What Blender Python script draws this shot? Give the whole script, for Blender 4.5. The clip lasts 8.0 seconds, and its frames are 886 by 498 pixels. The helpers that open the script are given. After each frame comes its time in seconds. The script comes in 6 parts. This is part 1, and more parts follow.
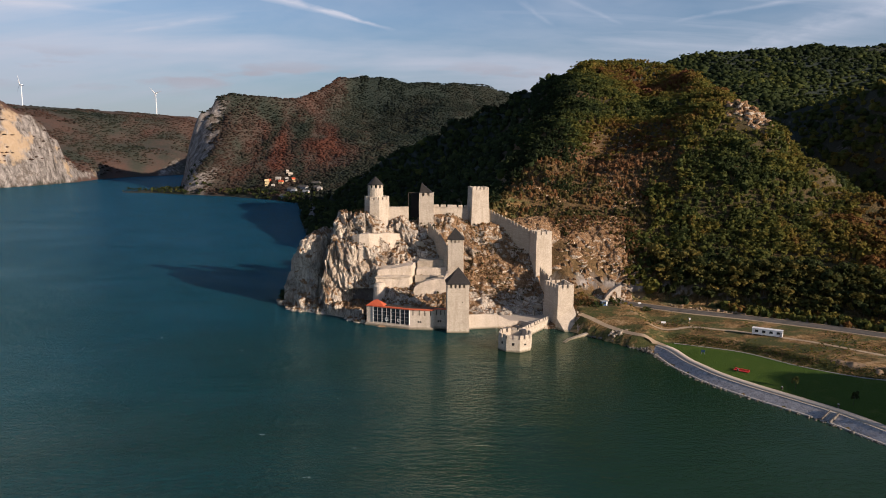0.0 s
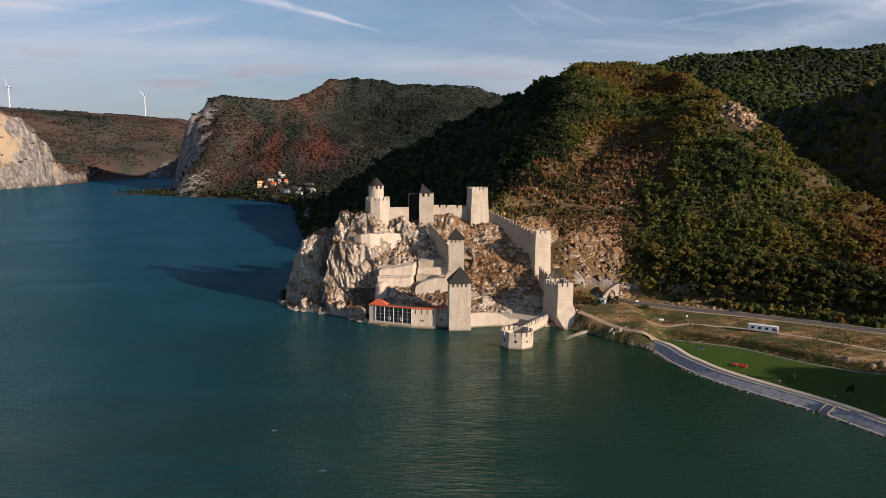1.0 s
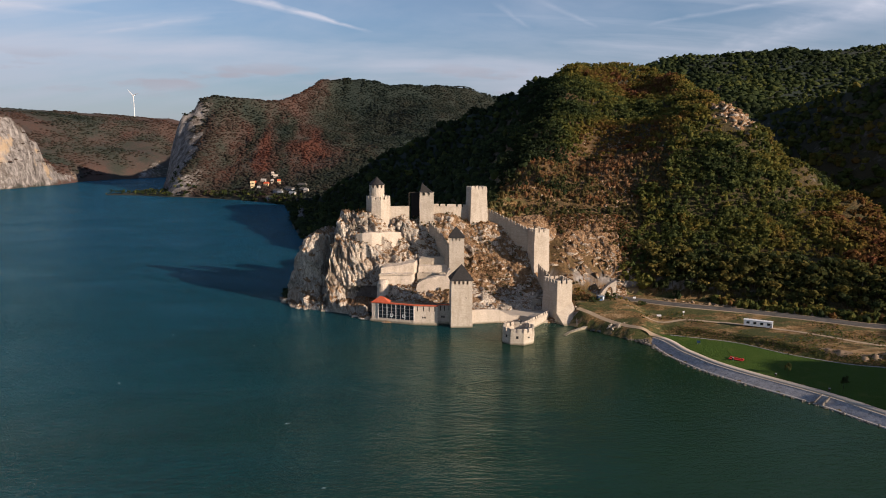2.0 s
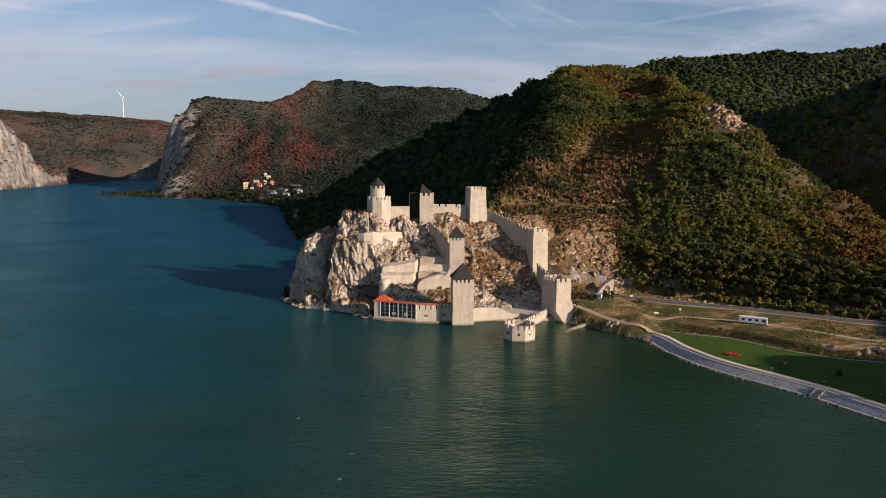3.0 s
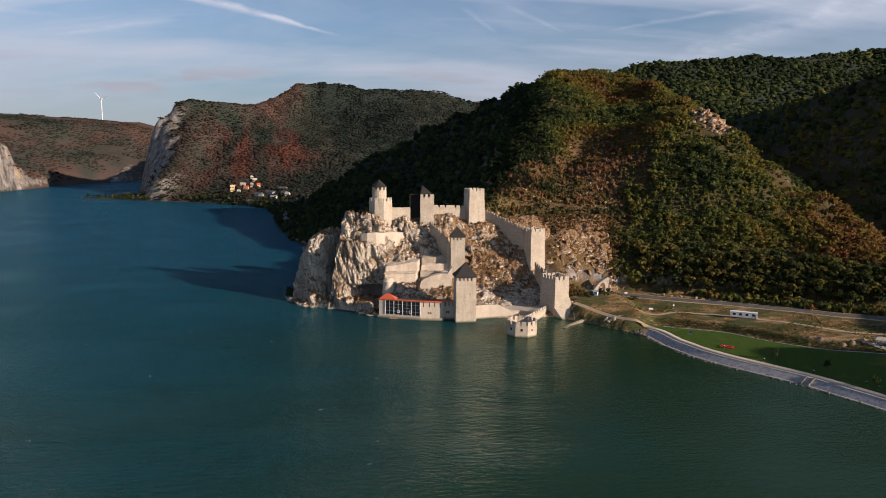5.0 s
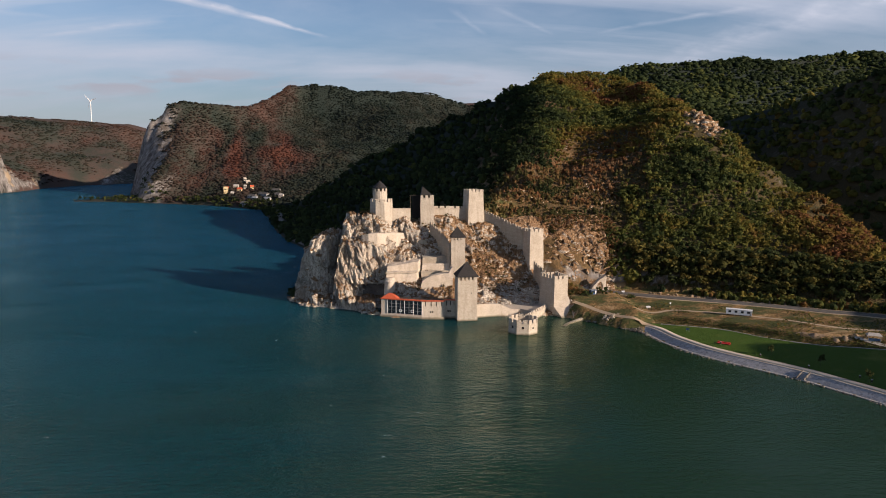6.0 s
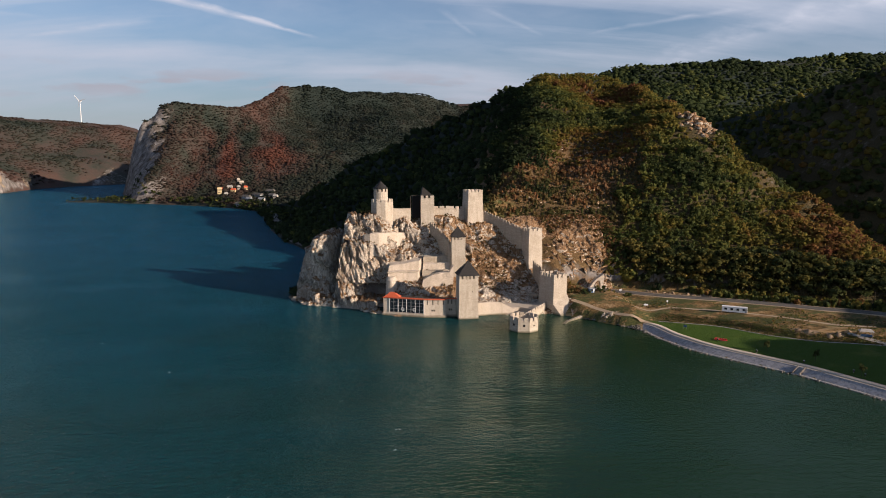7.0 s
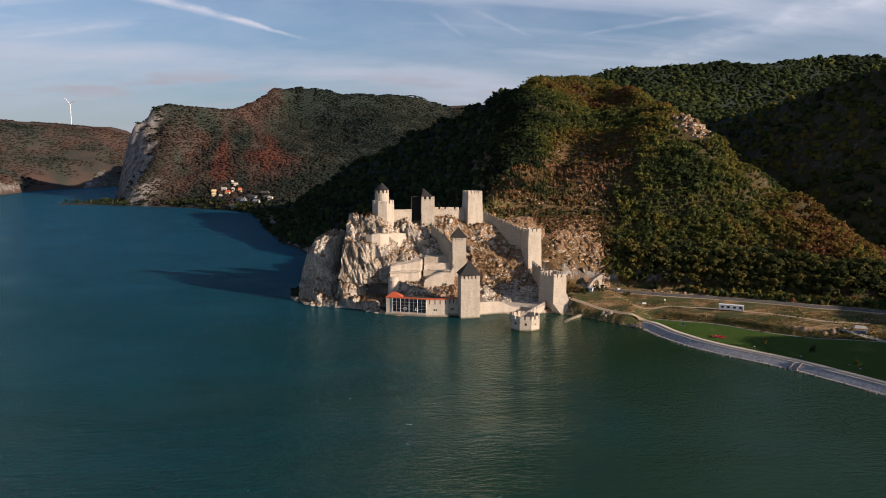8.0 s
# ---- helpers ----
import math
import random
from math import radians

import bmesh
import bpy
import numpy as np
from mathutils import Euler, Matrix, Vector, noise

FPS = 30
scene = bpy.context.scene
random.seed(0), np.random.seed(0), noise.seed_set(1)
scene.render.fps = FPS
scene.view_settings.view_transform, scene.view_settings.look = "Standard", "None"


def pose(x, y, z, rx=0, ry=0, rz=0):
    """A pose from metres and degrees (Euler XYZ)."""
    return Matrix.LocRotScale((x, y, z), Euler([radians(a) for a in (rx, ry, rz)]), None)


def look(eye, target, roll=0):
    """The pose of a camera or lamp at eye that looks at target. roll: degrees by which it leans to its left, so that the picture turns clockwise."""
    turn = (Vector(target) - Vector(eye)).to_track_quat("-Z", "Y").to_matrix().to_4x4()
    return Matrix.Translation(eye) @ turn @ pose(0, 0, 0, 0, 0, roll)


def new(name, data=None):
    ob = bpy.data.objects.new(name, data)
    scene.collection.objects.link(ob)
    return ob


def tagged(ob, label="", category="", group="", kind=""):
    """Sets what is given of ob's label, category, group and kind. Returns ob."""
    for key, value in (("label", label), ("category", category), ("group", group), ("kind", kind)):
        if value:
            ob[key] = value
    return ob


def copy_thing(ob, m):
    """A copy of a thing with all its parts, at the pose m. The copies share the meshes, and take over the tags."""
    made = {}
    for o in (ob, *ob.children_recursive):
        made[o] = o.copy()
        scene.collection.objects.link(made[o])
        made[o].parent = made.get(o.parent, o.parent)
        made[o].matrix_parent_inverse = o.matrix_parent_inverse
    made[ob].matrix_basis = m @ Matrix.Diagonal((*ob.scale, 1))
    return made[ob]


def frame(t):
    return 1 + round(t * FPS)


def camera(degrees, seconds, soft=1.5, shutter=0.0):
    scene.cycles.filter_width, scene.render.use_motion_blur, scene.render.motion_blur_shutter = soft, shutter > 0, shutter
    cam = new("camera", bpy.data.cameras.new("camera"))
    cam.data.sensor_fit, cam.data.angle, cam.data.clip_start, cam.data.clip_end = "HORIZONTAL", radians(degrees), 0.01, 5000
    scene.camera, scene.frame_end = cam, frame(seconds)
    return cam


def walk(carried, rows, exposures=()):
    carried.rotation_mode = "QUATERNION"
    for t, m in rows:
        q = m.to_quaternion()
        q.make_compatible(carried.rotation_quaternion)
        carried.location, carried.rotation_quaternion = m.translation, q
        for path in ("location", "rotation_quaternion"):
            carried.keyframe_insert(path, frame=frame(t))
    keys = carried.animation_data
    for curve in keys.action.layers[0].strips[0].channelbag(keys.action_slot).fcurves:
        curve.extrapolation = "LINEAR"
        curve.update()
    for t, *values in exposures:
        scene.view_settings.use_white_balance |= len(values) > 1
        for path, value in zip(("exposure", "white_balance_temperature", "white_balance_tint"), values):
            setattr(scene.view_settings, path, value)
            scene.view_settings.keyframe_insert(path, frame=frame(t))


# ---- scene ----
cam = camera(64.9, 8.0, soft=1.0)
PATH = [
    (0, (-0.721, -1.471, 88.751), (-0.744, 0.507, 88.454), 0.4),
    (0.5, (-3.751, -3.959, 88.609), (-3.758, -1.981, 88.315), 0.3),
    (1, (-6.8, -6.632, 88.465), (-6.792, -4.654, 88.173), 0.3),
    (1.5, (-9.85, -9.411, 88.273), (-9.827, -7.433, 87.981), 0.3),
    (3, (-19.126, -17.895, 87.81), (-19.057, -15.916, 87.523), 0.3),
    (3.5, (-22.22, -20.671, 87.763), (-22.137, -18.694, 87.478), 0.3),
    (4, (-25.437, -23.448, 87.832), (-25.337, -21.47, 87.55), 0.3),
    (4.5, (-28.65, -26.269, 87.912), (-28.536, -24.292, 87.631), 0.3),
    (6, (-38.309, -34.647, 87.796), (-38.152, -32.672, 87.521), 0.2),
    (6.5, (-41.58, -37.252, 87.806), (-41.409, -35.278, 87.533), 0.2),
    (7, (-44.771, -39.898, 87.87), (-44.586, -37.925, 87.597), 0.2),
    (7.5, (-47.966, -42.363, 87.883), (-47.769, -40.391, 87.614), 0.1),
    (8, (-51.201, -44.713, 87.838), (-50.99, -42.743, 87.57), 0.1),
]
walk(cam, [(t, look(eye, target, roll)) for t, eye, target, roll in PATH], exposures=((0, -0.07, 5800, 13), (8, -0.07, 5800, 13)))

# ---- world, sun ----
SUN_AZ, SUN_EL = 122.9, 18.2
world = bpy.data.worlds.new("world")
scene.world = world
world.use_nodes = True


def build_sky():
    nt = world.node_tree
    nt.nodes.clear()
    out = nt.nodes.new("ShaderNodeOutputWorld")
    bg = nt.nodes.new("ShaderNodeBackground")
    sky = nt.nodes.new("ShaderNodeTexSky")
    sky.sky_type = "NISHITA"
    sky.sun_disc = False
    sky.sun_elevation, sky.sun_rotation = radians(SUN_EL), radians(SUN_AZ)
    sky.air_density, sky.dust_density, sky.ozone_density = 1.0, 0.7, 2.2
    # thin high cloud: two scales of drawn-out noise on the sky's direction
    geo = nt.nodes.new("ShaderNodeTexCoord")
    sep = nt.nodes.new("ShaderNodeSeparateXYZ")
    nt.links.new(geo.outputs["Generated"], sep.inputs[0])
    lift = nt.nodes.new("ShaderNodeMath")
    lift.operation = "ADD"
    lift.inputs[1].default_value = 0.3
    nt.links.new(sep.outputs[2], lift.inputs[0])
    px = nt.nodes.new("ShaderNodeMath")
    px.operation = "DIVIDE"
    py = nt.nodes.new("ShaderNodeMath")
    py.operation = "DIVIDE"
    nt.links.new(sep.outputs[0], px.inputs[0])
    nt.links.new(sep.outputs[1], py.inputs[0])
    nt.links.new(lift.outputs[0], px.inputs[1])
    nt.links.new(lift.outputs[0], py.inputs[1])
    vec = nt.nodes.new("ShaderNodeCombineXYZ")
    nt.links.new(px.outputs[0], vec.inputs[0])
    nt.links.new(py.outputs[0], vec.inputs[1])
    total = None
    for scale, turn, stretch, lo, hi, gain in ((0.55, 35, (0.8, 1.2, 1), 0.38, 0.72, 0.45), (1.1, 72, (0.32, 1.9, 1), 0.47, 0.68, 0.65), (2.4, 60, (0.6, 1.3, 1), 0.42, 0.75, 0.3)):
        mp = nt.nodes.new("ShaderNodeMapping")
        mp.inputs["Rotation"].default_value = (0, 0, radians(turn))
        mp.inputs["Scale"].default_value = stretch
        nt.links.new(vec.outputs[0], mp.inputs[0])
        ns = nt.nodes.new("ShaderNodeTexNoise")
        ns.inputs["Scale"].default_value = scale
        ns.inputs["Detail"].default_value = 7
        ns.inputs["Roughness"].default_value = 0.55
        ns.inputs["Distortion"].default_value = 0.4
        nt.links.new(mp.outputs[0], ns.inputs["Vector"])
        mr = nt.nodes.new("ShaderNodeMapRange")
        mr.inputs["From Min"].default_value, mr.inputs["From Max"].default_value = lo, hi
        mr.inputs["To Max"].default_value = gain
        nt.links.new(ns.outputs["Fac"], mr.inputs["Value"])
        if total is None:
            total = mr.outputs[0]
        else:
            add = nt.nodes.new("ShaderNodeMath")
            add.operation = "ADD"
            add.use_clamp = True
            nt.links.new(total, add.inputs[0])
            nt.links.new(mr.outputs[0], add.inputs[1])
            total = add.outputs[0]
    # vapour trails and combed-out cirrus, frayed by noise
    def op(kind, a, b=0.0):
        m = nt.nodes.new("ShaderNodeMath")
        m.operation = kind
        for sock, v in zip(m.inputs, (a, b)):
            if isinstance(v, (int, float)):
                sock.default_value = v
            else:
                nt.links.new(v, sock)
        return m.outputs[0]

    fray = nt.nodes.new("ShaderNodeTexNoise")
    fray.inputs["Scale"].default_value, fray.inputs["Detail"].default_value = 14.0, 6
    nt.links.new(vec.outputs[0], fray.inputs["Vector"])
    comb = nt.nodes.new("ShaderNodeTexNoise")
    comb.inputs["Scale"].default_value, comb.inputs["Detail"].default_value = 5.0, 6
    nt.links.new(vec.outputs[0], comb.inputs["Vector"])

    def trail(a, b, w0, w1, gain):
        """A streak from a to b, in the sky's flattened plan; its width goes from w0 to w1."""
        length = math.hypot(b[0] - a[0], b[1] - a[1])
        ux, uy = (b[0] - a[0]) / length, (b[1] - a[1]) / length
        dx, dy = op("SUBTRACT", px.outputs[0], a[0]), op("SUBTRACT", py.outputs[0], a[1])
        far = op("DIVIDE", op("ADD", op("MULTIPLY", dx, ux), op("MULTIPLY", dy, uy)), length)
        off = op("SUBTRACT", op("MULTIPLY", dy, ux), op("MULTIPLY", dx, uy))
        off = op("ADD", off, op("MULTIPLY", op("SUBTRACT", fray.outputs["Fac"], 0.5), 1.6 * min(w0, w1) + 0.012))
        width = op("MAXIMUM", op("ADD", op("MULTIPLY", far, w1 - w0), w0), 0.002)
        body = op("MAXIMUM", op("SUBTRACT", 1.0, op("DIVIDE", op("ABSOLUTE", off), width)), 0.0)
        ends = op("MULTIPLY", op("MINIMUM", op("MAXIMUM", op("MULTIPLY", far, 5.0), 0.0), 1.0), op("MINIMUM", op("MAXIMUM", op("MULTIPLY", op("SUBTRACT", 1.0, far), 5.0), 0.0), 1.0))
        grain = op("MAXIMUM", op("SUBTRACT", op("MULTIPLY", op("ADD", fray.outputs["Fac"], comb.outputs["Fac"]), 1.6), 0.9), 0.0)
        return op("MULTIPLY", op("MULTIPLY", body, ends), op("MULTIPLY", grain, gain))

    for a, b, w0, w1, gain in (((-0.69, 1.802), (-0.17, 2.177), 0.044, 0.010, 0.95), ((0.86, 2.26), (1.32, 1.50), 0.07, 0.15, 0.42), ((0.60, 2.07), (1.0, 1.78), 0.012, 0.022, 0.26), ((0.28, 1.955), (0.50, 2.10), 0.022, 0.010, 0.22), ((0.17, 1.97), (0.30, 2.14), 0.016, 0.010, 0.2), ((-0.98, 2.07), (-0.60, 2.03), 0.012, 0.028, 0.28), ((-1.3, 1.72), (-0.85, 1.98), 0.04, 0.015, 0.25)):
        total = op("MINIMUM", op("ADD", total, trail(a, b, w0, w1, gain)), 1.0)
    # small flat clouds just over the horizon
    flat = nt.nodes.new("ShaderNodeMapping")
    flat.inputs["Scale"].default_value = (1, 1, 4.5)
    nt.links.new(geo.outputs["Generated"], flat.inputs[0])
    puff = nt.nodes.new("ShaderNodeTexNoise")
    puff.inputs["Scale"].default_value, puff.inputs["Detail"].default_value = 9.0, 6
    nt.links.new(flat.outputs[0], puff.inputs["Vector"])
    band = op("MAXIMUM", op("SUBTRACT", 1.0, op("DIVIDE", op("ABSOLUTE", op("SUBTRACT", sep.outputs[2], 0.088)), 0.03)), 0.0)
    puffs = op("MULTIPLY", op("MINIMUM", op("MAXIMUM", op("MULTIPLY", op("SUBTRACT", puff.outputs["Fac"], 0.52), 9.0), 0.0), 1.0), band)
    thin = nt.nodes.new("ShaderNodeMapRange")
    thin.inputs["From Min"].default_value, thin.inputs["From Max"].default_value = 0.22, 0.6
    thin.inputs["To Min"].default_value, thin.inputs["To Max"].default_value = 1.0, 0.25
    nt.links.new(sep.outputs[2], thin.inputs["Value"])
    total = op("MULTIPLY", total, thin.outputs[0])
    mix = nt.nodes.new("ShaderNodeMix")
    mix.data_type = "RGBA"
    mix.inputs[7].default_value = (7.9, 7.8, 8.1, 1)
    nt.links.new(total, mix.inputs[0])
    clear = nt.nodes.new("ShaderNodeMix")
    clear.data_type, clear.blend_type = "RGBA", "MULTIPLY"
    clear.inputs[0].default_value = 1.0
    clear.inputs[7].default_value = (0.92, 1.02, 1.08, 1)
    nt.links.new(sky.outputs[0], clear.inputs[6])
    nt.links.new(clear.outputs[2], mix.inputs[6])
    # pale haze low over the horizon
    low = nt.nodes.new("ShaderNodeMapRange")
    low.inputs["From Min"].default_value, low.inputs["From Max"].default_value = -0.02, 0.17
    low.inputs["To Min"].default_value, low.inputs["To Max"].default_value = 0.75, 0.0
    nt.links.new(sep.outputs[2], low.inputs["Value"])
    haze = nt.nodes.new("ShaderNodeMix")
    haze.data_type = "RGBA"
    haze.inputs[7].default_value = (4.75, 4.6, 4.9, 1)
    nt.links.new(low.outputs[0], haze.inputs[0])
    nt.links.new(mix.outputs[2], haze.inputs[6])
    cloud = nt.nodes.new("ShaderNodeMix")
    cloud.data_type = "RGBA"
    cloud.inputs[7].default_value = (5.6, 4.9, 4.9, 1)
    nt.links.new(op("MULTIPLY", puffs, 0.8), cloud.inputs[0])
    nt.links.new(haze.outputs[2], cloud.inputs[6])
    nt.links.new(cloud.outputs[2], bg.inputs[0])
    bg.inputs[1].default_value = 0.084
    nt.links.new(bg.outputs[0], out.inputs[0])


build_sky()
sun = new("sun", bpy.data.lights.new("sun", "SUN"))
sun.data.energy, sun.data.angle, sun.data.color = 8.3, radians(0.53), (1.0, 0.77, 0.54)
S = Vector((math.sin(radians(SUN_AZ)) * math.cos(radians(SUN_EL)), math.cos(radians(SUN_AZ)) * math.cos(radians(SUN_EL)), math.sin(radians(SUN_EL))))
sun.matrix_world = look(S * 900, (0, 0, 0))


# ---- materials ----
class Nodes:
    """Short ways to wire a material."""

    def __init__(self, name, rough=0.9, spec=0.3):
        self.mat = bpy.data.materials.new(name)
        self.mat.use_nodes = True
        self.t = self.mat.node_tree
        self.b = self.t.nodes["Principled BSDF"]
        self.b.inputs["Roughness"].default_value = rough
        self.b.inputs["Specular IOR Level"].default_value = spec
        geo = self.t.nodes.new("ShaderNodeNewGeometry")
        self.pos, self.nrm, self.island = geo.outputs["Position"], geo.outputs["Normal"], geo.outputs["Random Per Island"]

    def noise(self, scale, detail=4, rough=0.55, stretch=None, distort=0.0, vector=None):
        v = vector or self.pos
        if stretch:
            m = self.t.nodes.new("ShaderNodeMapping")
            m.inputs["Scale"].default_value = stretch
            self.t.links.new(v, m.inputs[0])
            v = m.outputs[0]
        n = self.t.nodes.new("ShaderNodeTexNoise")
        n.inputs["Scale"].default_value, n.inputs["Detail"].default_value = scale, detail
        n.inputs["Roughness"].default_value, n.inputs["Distortion"].default_value = rough, distort
        self.t.links.new(v, n.inputs["Vector"])
        return n.outputs["Fac"]

    def voronoi(self, scale, feature="F1", stretch=None):
        v = self.pos
        if stretch:
            m = self.t.nodes.new("ShaderNodeMapping")
            m.inputs["Scale"].default_value = stretch
            self.t.links.new(v, m.inputs[0])
            v = m.outputs[0]
        n = self.t.nodes.new("ShaderNodeTexVoronoi")
        n.feature = feature
        n.inputs["Scale"].default_value = scale
        self.t.links.new(v, n.inputs["Vector"])
        return n

    def ramp(self, fac, *stops):
        r = self.t.nodes.new("ShaderNodeValToRGB")
        e = r.color_ramp.elements
        while len(e) < len(stops):
            e.new(0.5)
        for el, (p, c) in zip(e, stops):
            el.position, el.color = p, (*c, 1) if len(c) == 3 else c
        self.t.links.new(fac, r.inputs[0])
        return r.outputs[0]

    def span(self, fac, lo, hi, a=0.0, b=1.0):
        m = self.t.nodes.new("ShaderNodeMapRange")
        for k, v in zip(("From Min", "From Max", "To Min", "To Max"), (lo, hi, a, b)):
            m.inputs[k].default_value = v
        self.t.links.new(fac, m.inputs["Value"])
        return m.outputs[0]

    def mix(self, fac, a, b, mode="MIX"):
        m = self.t.nodes.new("ShaderNodeMix")
        m.data_type, m.blend_type = "RGBA", mode
        for sock, v in ((m.inputs[0], fac), (m.inputs[6], a), (m.inputs[7], b)):
            if isinstance(v, (int, float)):
                sock.default_value = v
            elif isinstance(v, tuple):
                sock.default_value = (*v, 1)
            else:
                self.t.links.new(v, sock)
        return m.outputs[2]

    def math(self, op, a, b=0.0):
        m = self.t.nodes.new("ShaderNodeMath")
        m.operation = op
        for sock, v in zip(m.inputs, (a, b)):
            if isinstance(v, (int, float)):
                sock.default_value = v
            else:
                self.t.links.new(v, sock)
        return m.outputs[0]

    def sep(self, v):
        s = self.t.nodes.new("ShaderNodeSeparateXYZ")
        self.t.links.new(v, s.inputs[0])
        return s.outputs

    def attr(self, name):
        a = self.t.nodes.new("ShaderNodeAttribute")
        a.attribute_name = name
        return a.outputs["Fac"]

    def rand(self):
        return self.t.nodes.new("ShaderNodeObjectInfo").outputs["Random"]

    def color(self, c):
        if isinstance(c, tuple):
            self.b.inputs["Base Color"].default_value = (*c, 1)
        else:
            self.t.links.new(c, self.b.inputs["Base Color"])
        return self

    def rough(self, f):
        self.t.links.new(f, self.b.inputs["Roughness"])
        return self

    def bump(self, fac, strength=0.5, dist=0.1):
        b = self.t.nodes.new("ShaderNodeBump")
        b.inputs["Strength"].default_value, b.inputs["Distance"].default_value = strength, dist
        self.t.links.new(fac, b.inputs["Height"])
        self.t.links.new(b.outputs[0], self.b.inputs["Normal"])
        return self


def mat_masonry(name, light, dark, stain, course=0.45):
    n = Nodes(name, 0.92, 0.2)
    big = n.noise(0.16, 5, 0.6)
    fine = n.noise(1.7, 6, 0.65)
    streak = n.noise(0.5, 5, 0.6, (1, 1, 0.12))
    c = n.mix(n.span(fine, 0.3, 0.7), dark, light)
    c = n.mix(n.span(big, 0.46, 0.68, 0, 0.5), c, stain)
    c = n.mix(n.span(streak, 0.5, 0.72, 0, 0.6), c, stain)
    s = n.sep(n.pos)
    v = n.t.nodes.new("ShaderNodeCombineXYZ")
    n.t.links.new(n.math("ADD", n.math("MULTIPLY", s[0], 0.9), n.math("MULTIPLY", s[1], 0.7)), v.inputs[0])
    n.t.links.new(s[2], v.inputs[1])
    br = n.t.nodes.new("ShaderNodeTexBrick")
    br.inputs["Scale"].default_value = 1.0
    br.inputs["Brick Width"].default_value, br.inputs["Row Height"].default_value = course * 1.9, course
    br.inputs["Mortar Size"].default_value = 0.035
    br.inputs["Color1"].default_value, br.inputs["Color2"].default_value = (0.68, 0.67, 0.66, 1), (1.0, 1.0, 1.0, 1)
    br.inputs["Mortar"].default_value = (0.62, 0.6, 0.56, 1)
    n.t.links.new(v.outputs[0], br.inputs["Vector"])
    c = n.mix(0.5, c, br.outputs[0], "MULTIPLY")
    wet = n.math("ADD", s[2], n.math("MULTIPLY", n.math("SUBTRACT", fine, 0.5), 1.6))
    c = n.mix(n.span(wet, 1.1, 0.3, 0, 0.75), c, (0.095, 0.085, 0.045))
    n.color(c).bump(n.math("ADD", n.math("MULTIPLY", br.outputs["Fac"], -0.5), fine), 0.6, 0.12)
    return n.mat


STONE = mat_masonry("pale_limestone", (0.58, 0.51, 0.42), (0.44, 0.38, 0.305), (0.34, 0.285, 0.215))
OLD_STONE = mat_masonry("weathered_limestone", (0.52, 0.45, 0.36), (0.37, 0.32, 0.25), (0.27, 0.23, 0.17), 0.5)
RENDER = mat_masonry("lime_washed_stone", (0.62, 0.54, 0.45), (0.53, 0.455, 0.37), (0.40, 0.335, 0.255), 0.35)


def mat_plain(name, a, b, rough=0.8, scale=1.0, spec=0.3):
    n = Nodes(name, rough, spec)
    f = n.noise(scale, 6, 0.6)
    g = n.noise(scale * 0.13, 4)
    n.color(n.mix(n.span(n.math("ADD", n.math("MULTIPLY", f, 0.6), n.math("MULTIPLY", g, 0.4)), 0.35, 0.65), a, b)).bump(f, 0.4, 0.05)
    return n.mat


ROOF = mat_plain("dark_roof_shingle", (0.015, 0.014, 0.014), (0.032, 0.029, 0.027), 0.75, 1.4)
TIMBER = mat_plain("dark_timber", (0.03, 0.025, 0.02), (0.06, 0.05, 0.04), 0.8, 2.0)
# near-black, so the unlit inside of openings is put into the colour
DARK = mat_plain("opening_shade", (0.008, 0.008, 0.009), (0.014, 0.013, 0.013), 0.9)
RED_ROOF = mat_plain("red_roof_tile", (0.42, 0.075, 0.03), (0.55, 0.12, 0.05), 0.7, 2.5)
RED_PAINT = mat_plain("red_paint", (0.38, 0.02, 0.02), (0.5, 0.04, 0.03), 0.5, 1.2)
WHITE = mat_plain("white_paint", (0.66, 0.66, 0.66), (0.78, 0.78, 0.78), 0.5, 0.8)
METAL = mat_plain("grey_metal", (0.22, 0.23, 0.24), (0.3, 0.31, 0.32), 0.45)
BLUE = mat_plain("blue_paint", (0.03, 0.07, 0.15), (0.05, 0.1, 0.2), 0.5)
BARK = mat_plain("bark", (0.05, 0.04, 0.03), (0.09, 0.075, 0.055), 0.9, 4)
PAVING = mat_plain("pale_paving", (0.36, 0.31, 0.25), (0.47, 0.41, 0.34), 0.85, 0.9)
KERB = mat_plain("kerb_stone", (0.27, 0.25, 0.23), (0.42, 0.39, 0.35), 0.85, 1.1)
DIRT = mat_plain("dry_dirt", (0.30, 0.22, 0.14), (0.42, 0.33, 0.22), 0.95, 0.5)
SOIL = mat_plain("sandy_soil", (0.15, 0.10, 0.06), (0.32, 0.235, 0.15), 0.95, 0.6)
BOULDER = mat_plain("grey_boulder", (0.07, 0.062, 0.053), (0.20, 0.18, 0.155), 0.9, 0.8)


def mat_asphalt():
    n = Nodes("asphalt", 0.8, 0.3)
    s = n.noise(0.25, 5)
    n.color(n.mix(n.span(s, 0.35, 0.65), (0.075, 0.068, 0.06), (0.125, 0.113, 0.10))).bump(n.noise(8, 3), 0.3, 0.02)
    return n.mat


ASPHALT = mat_asphalt()


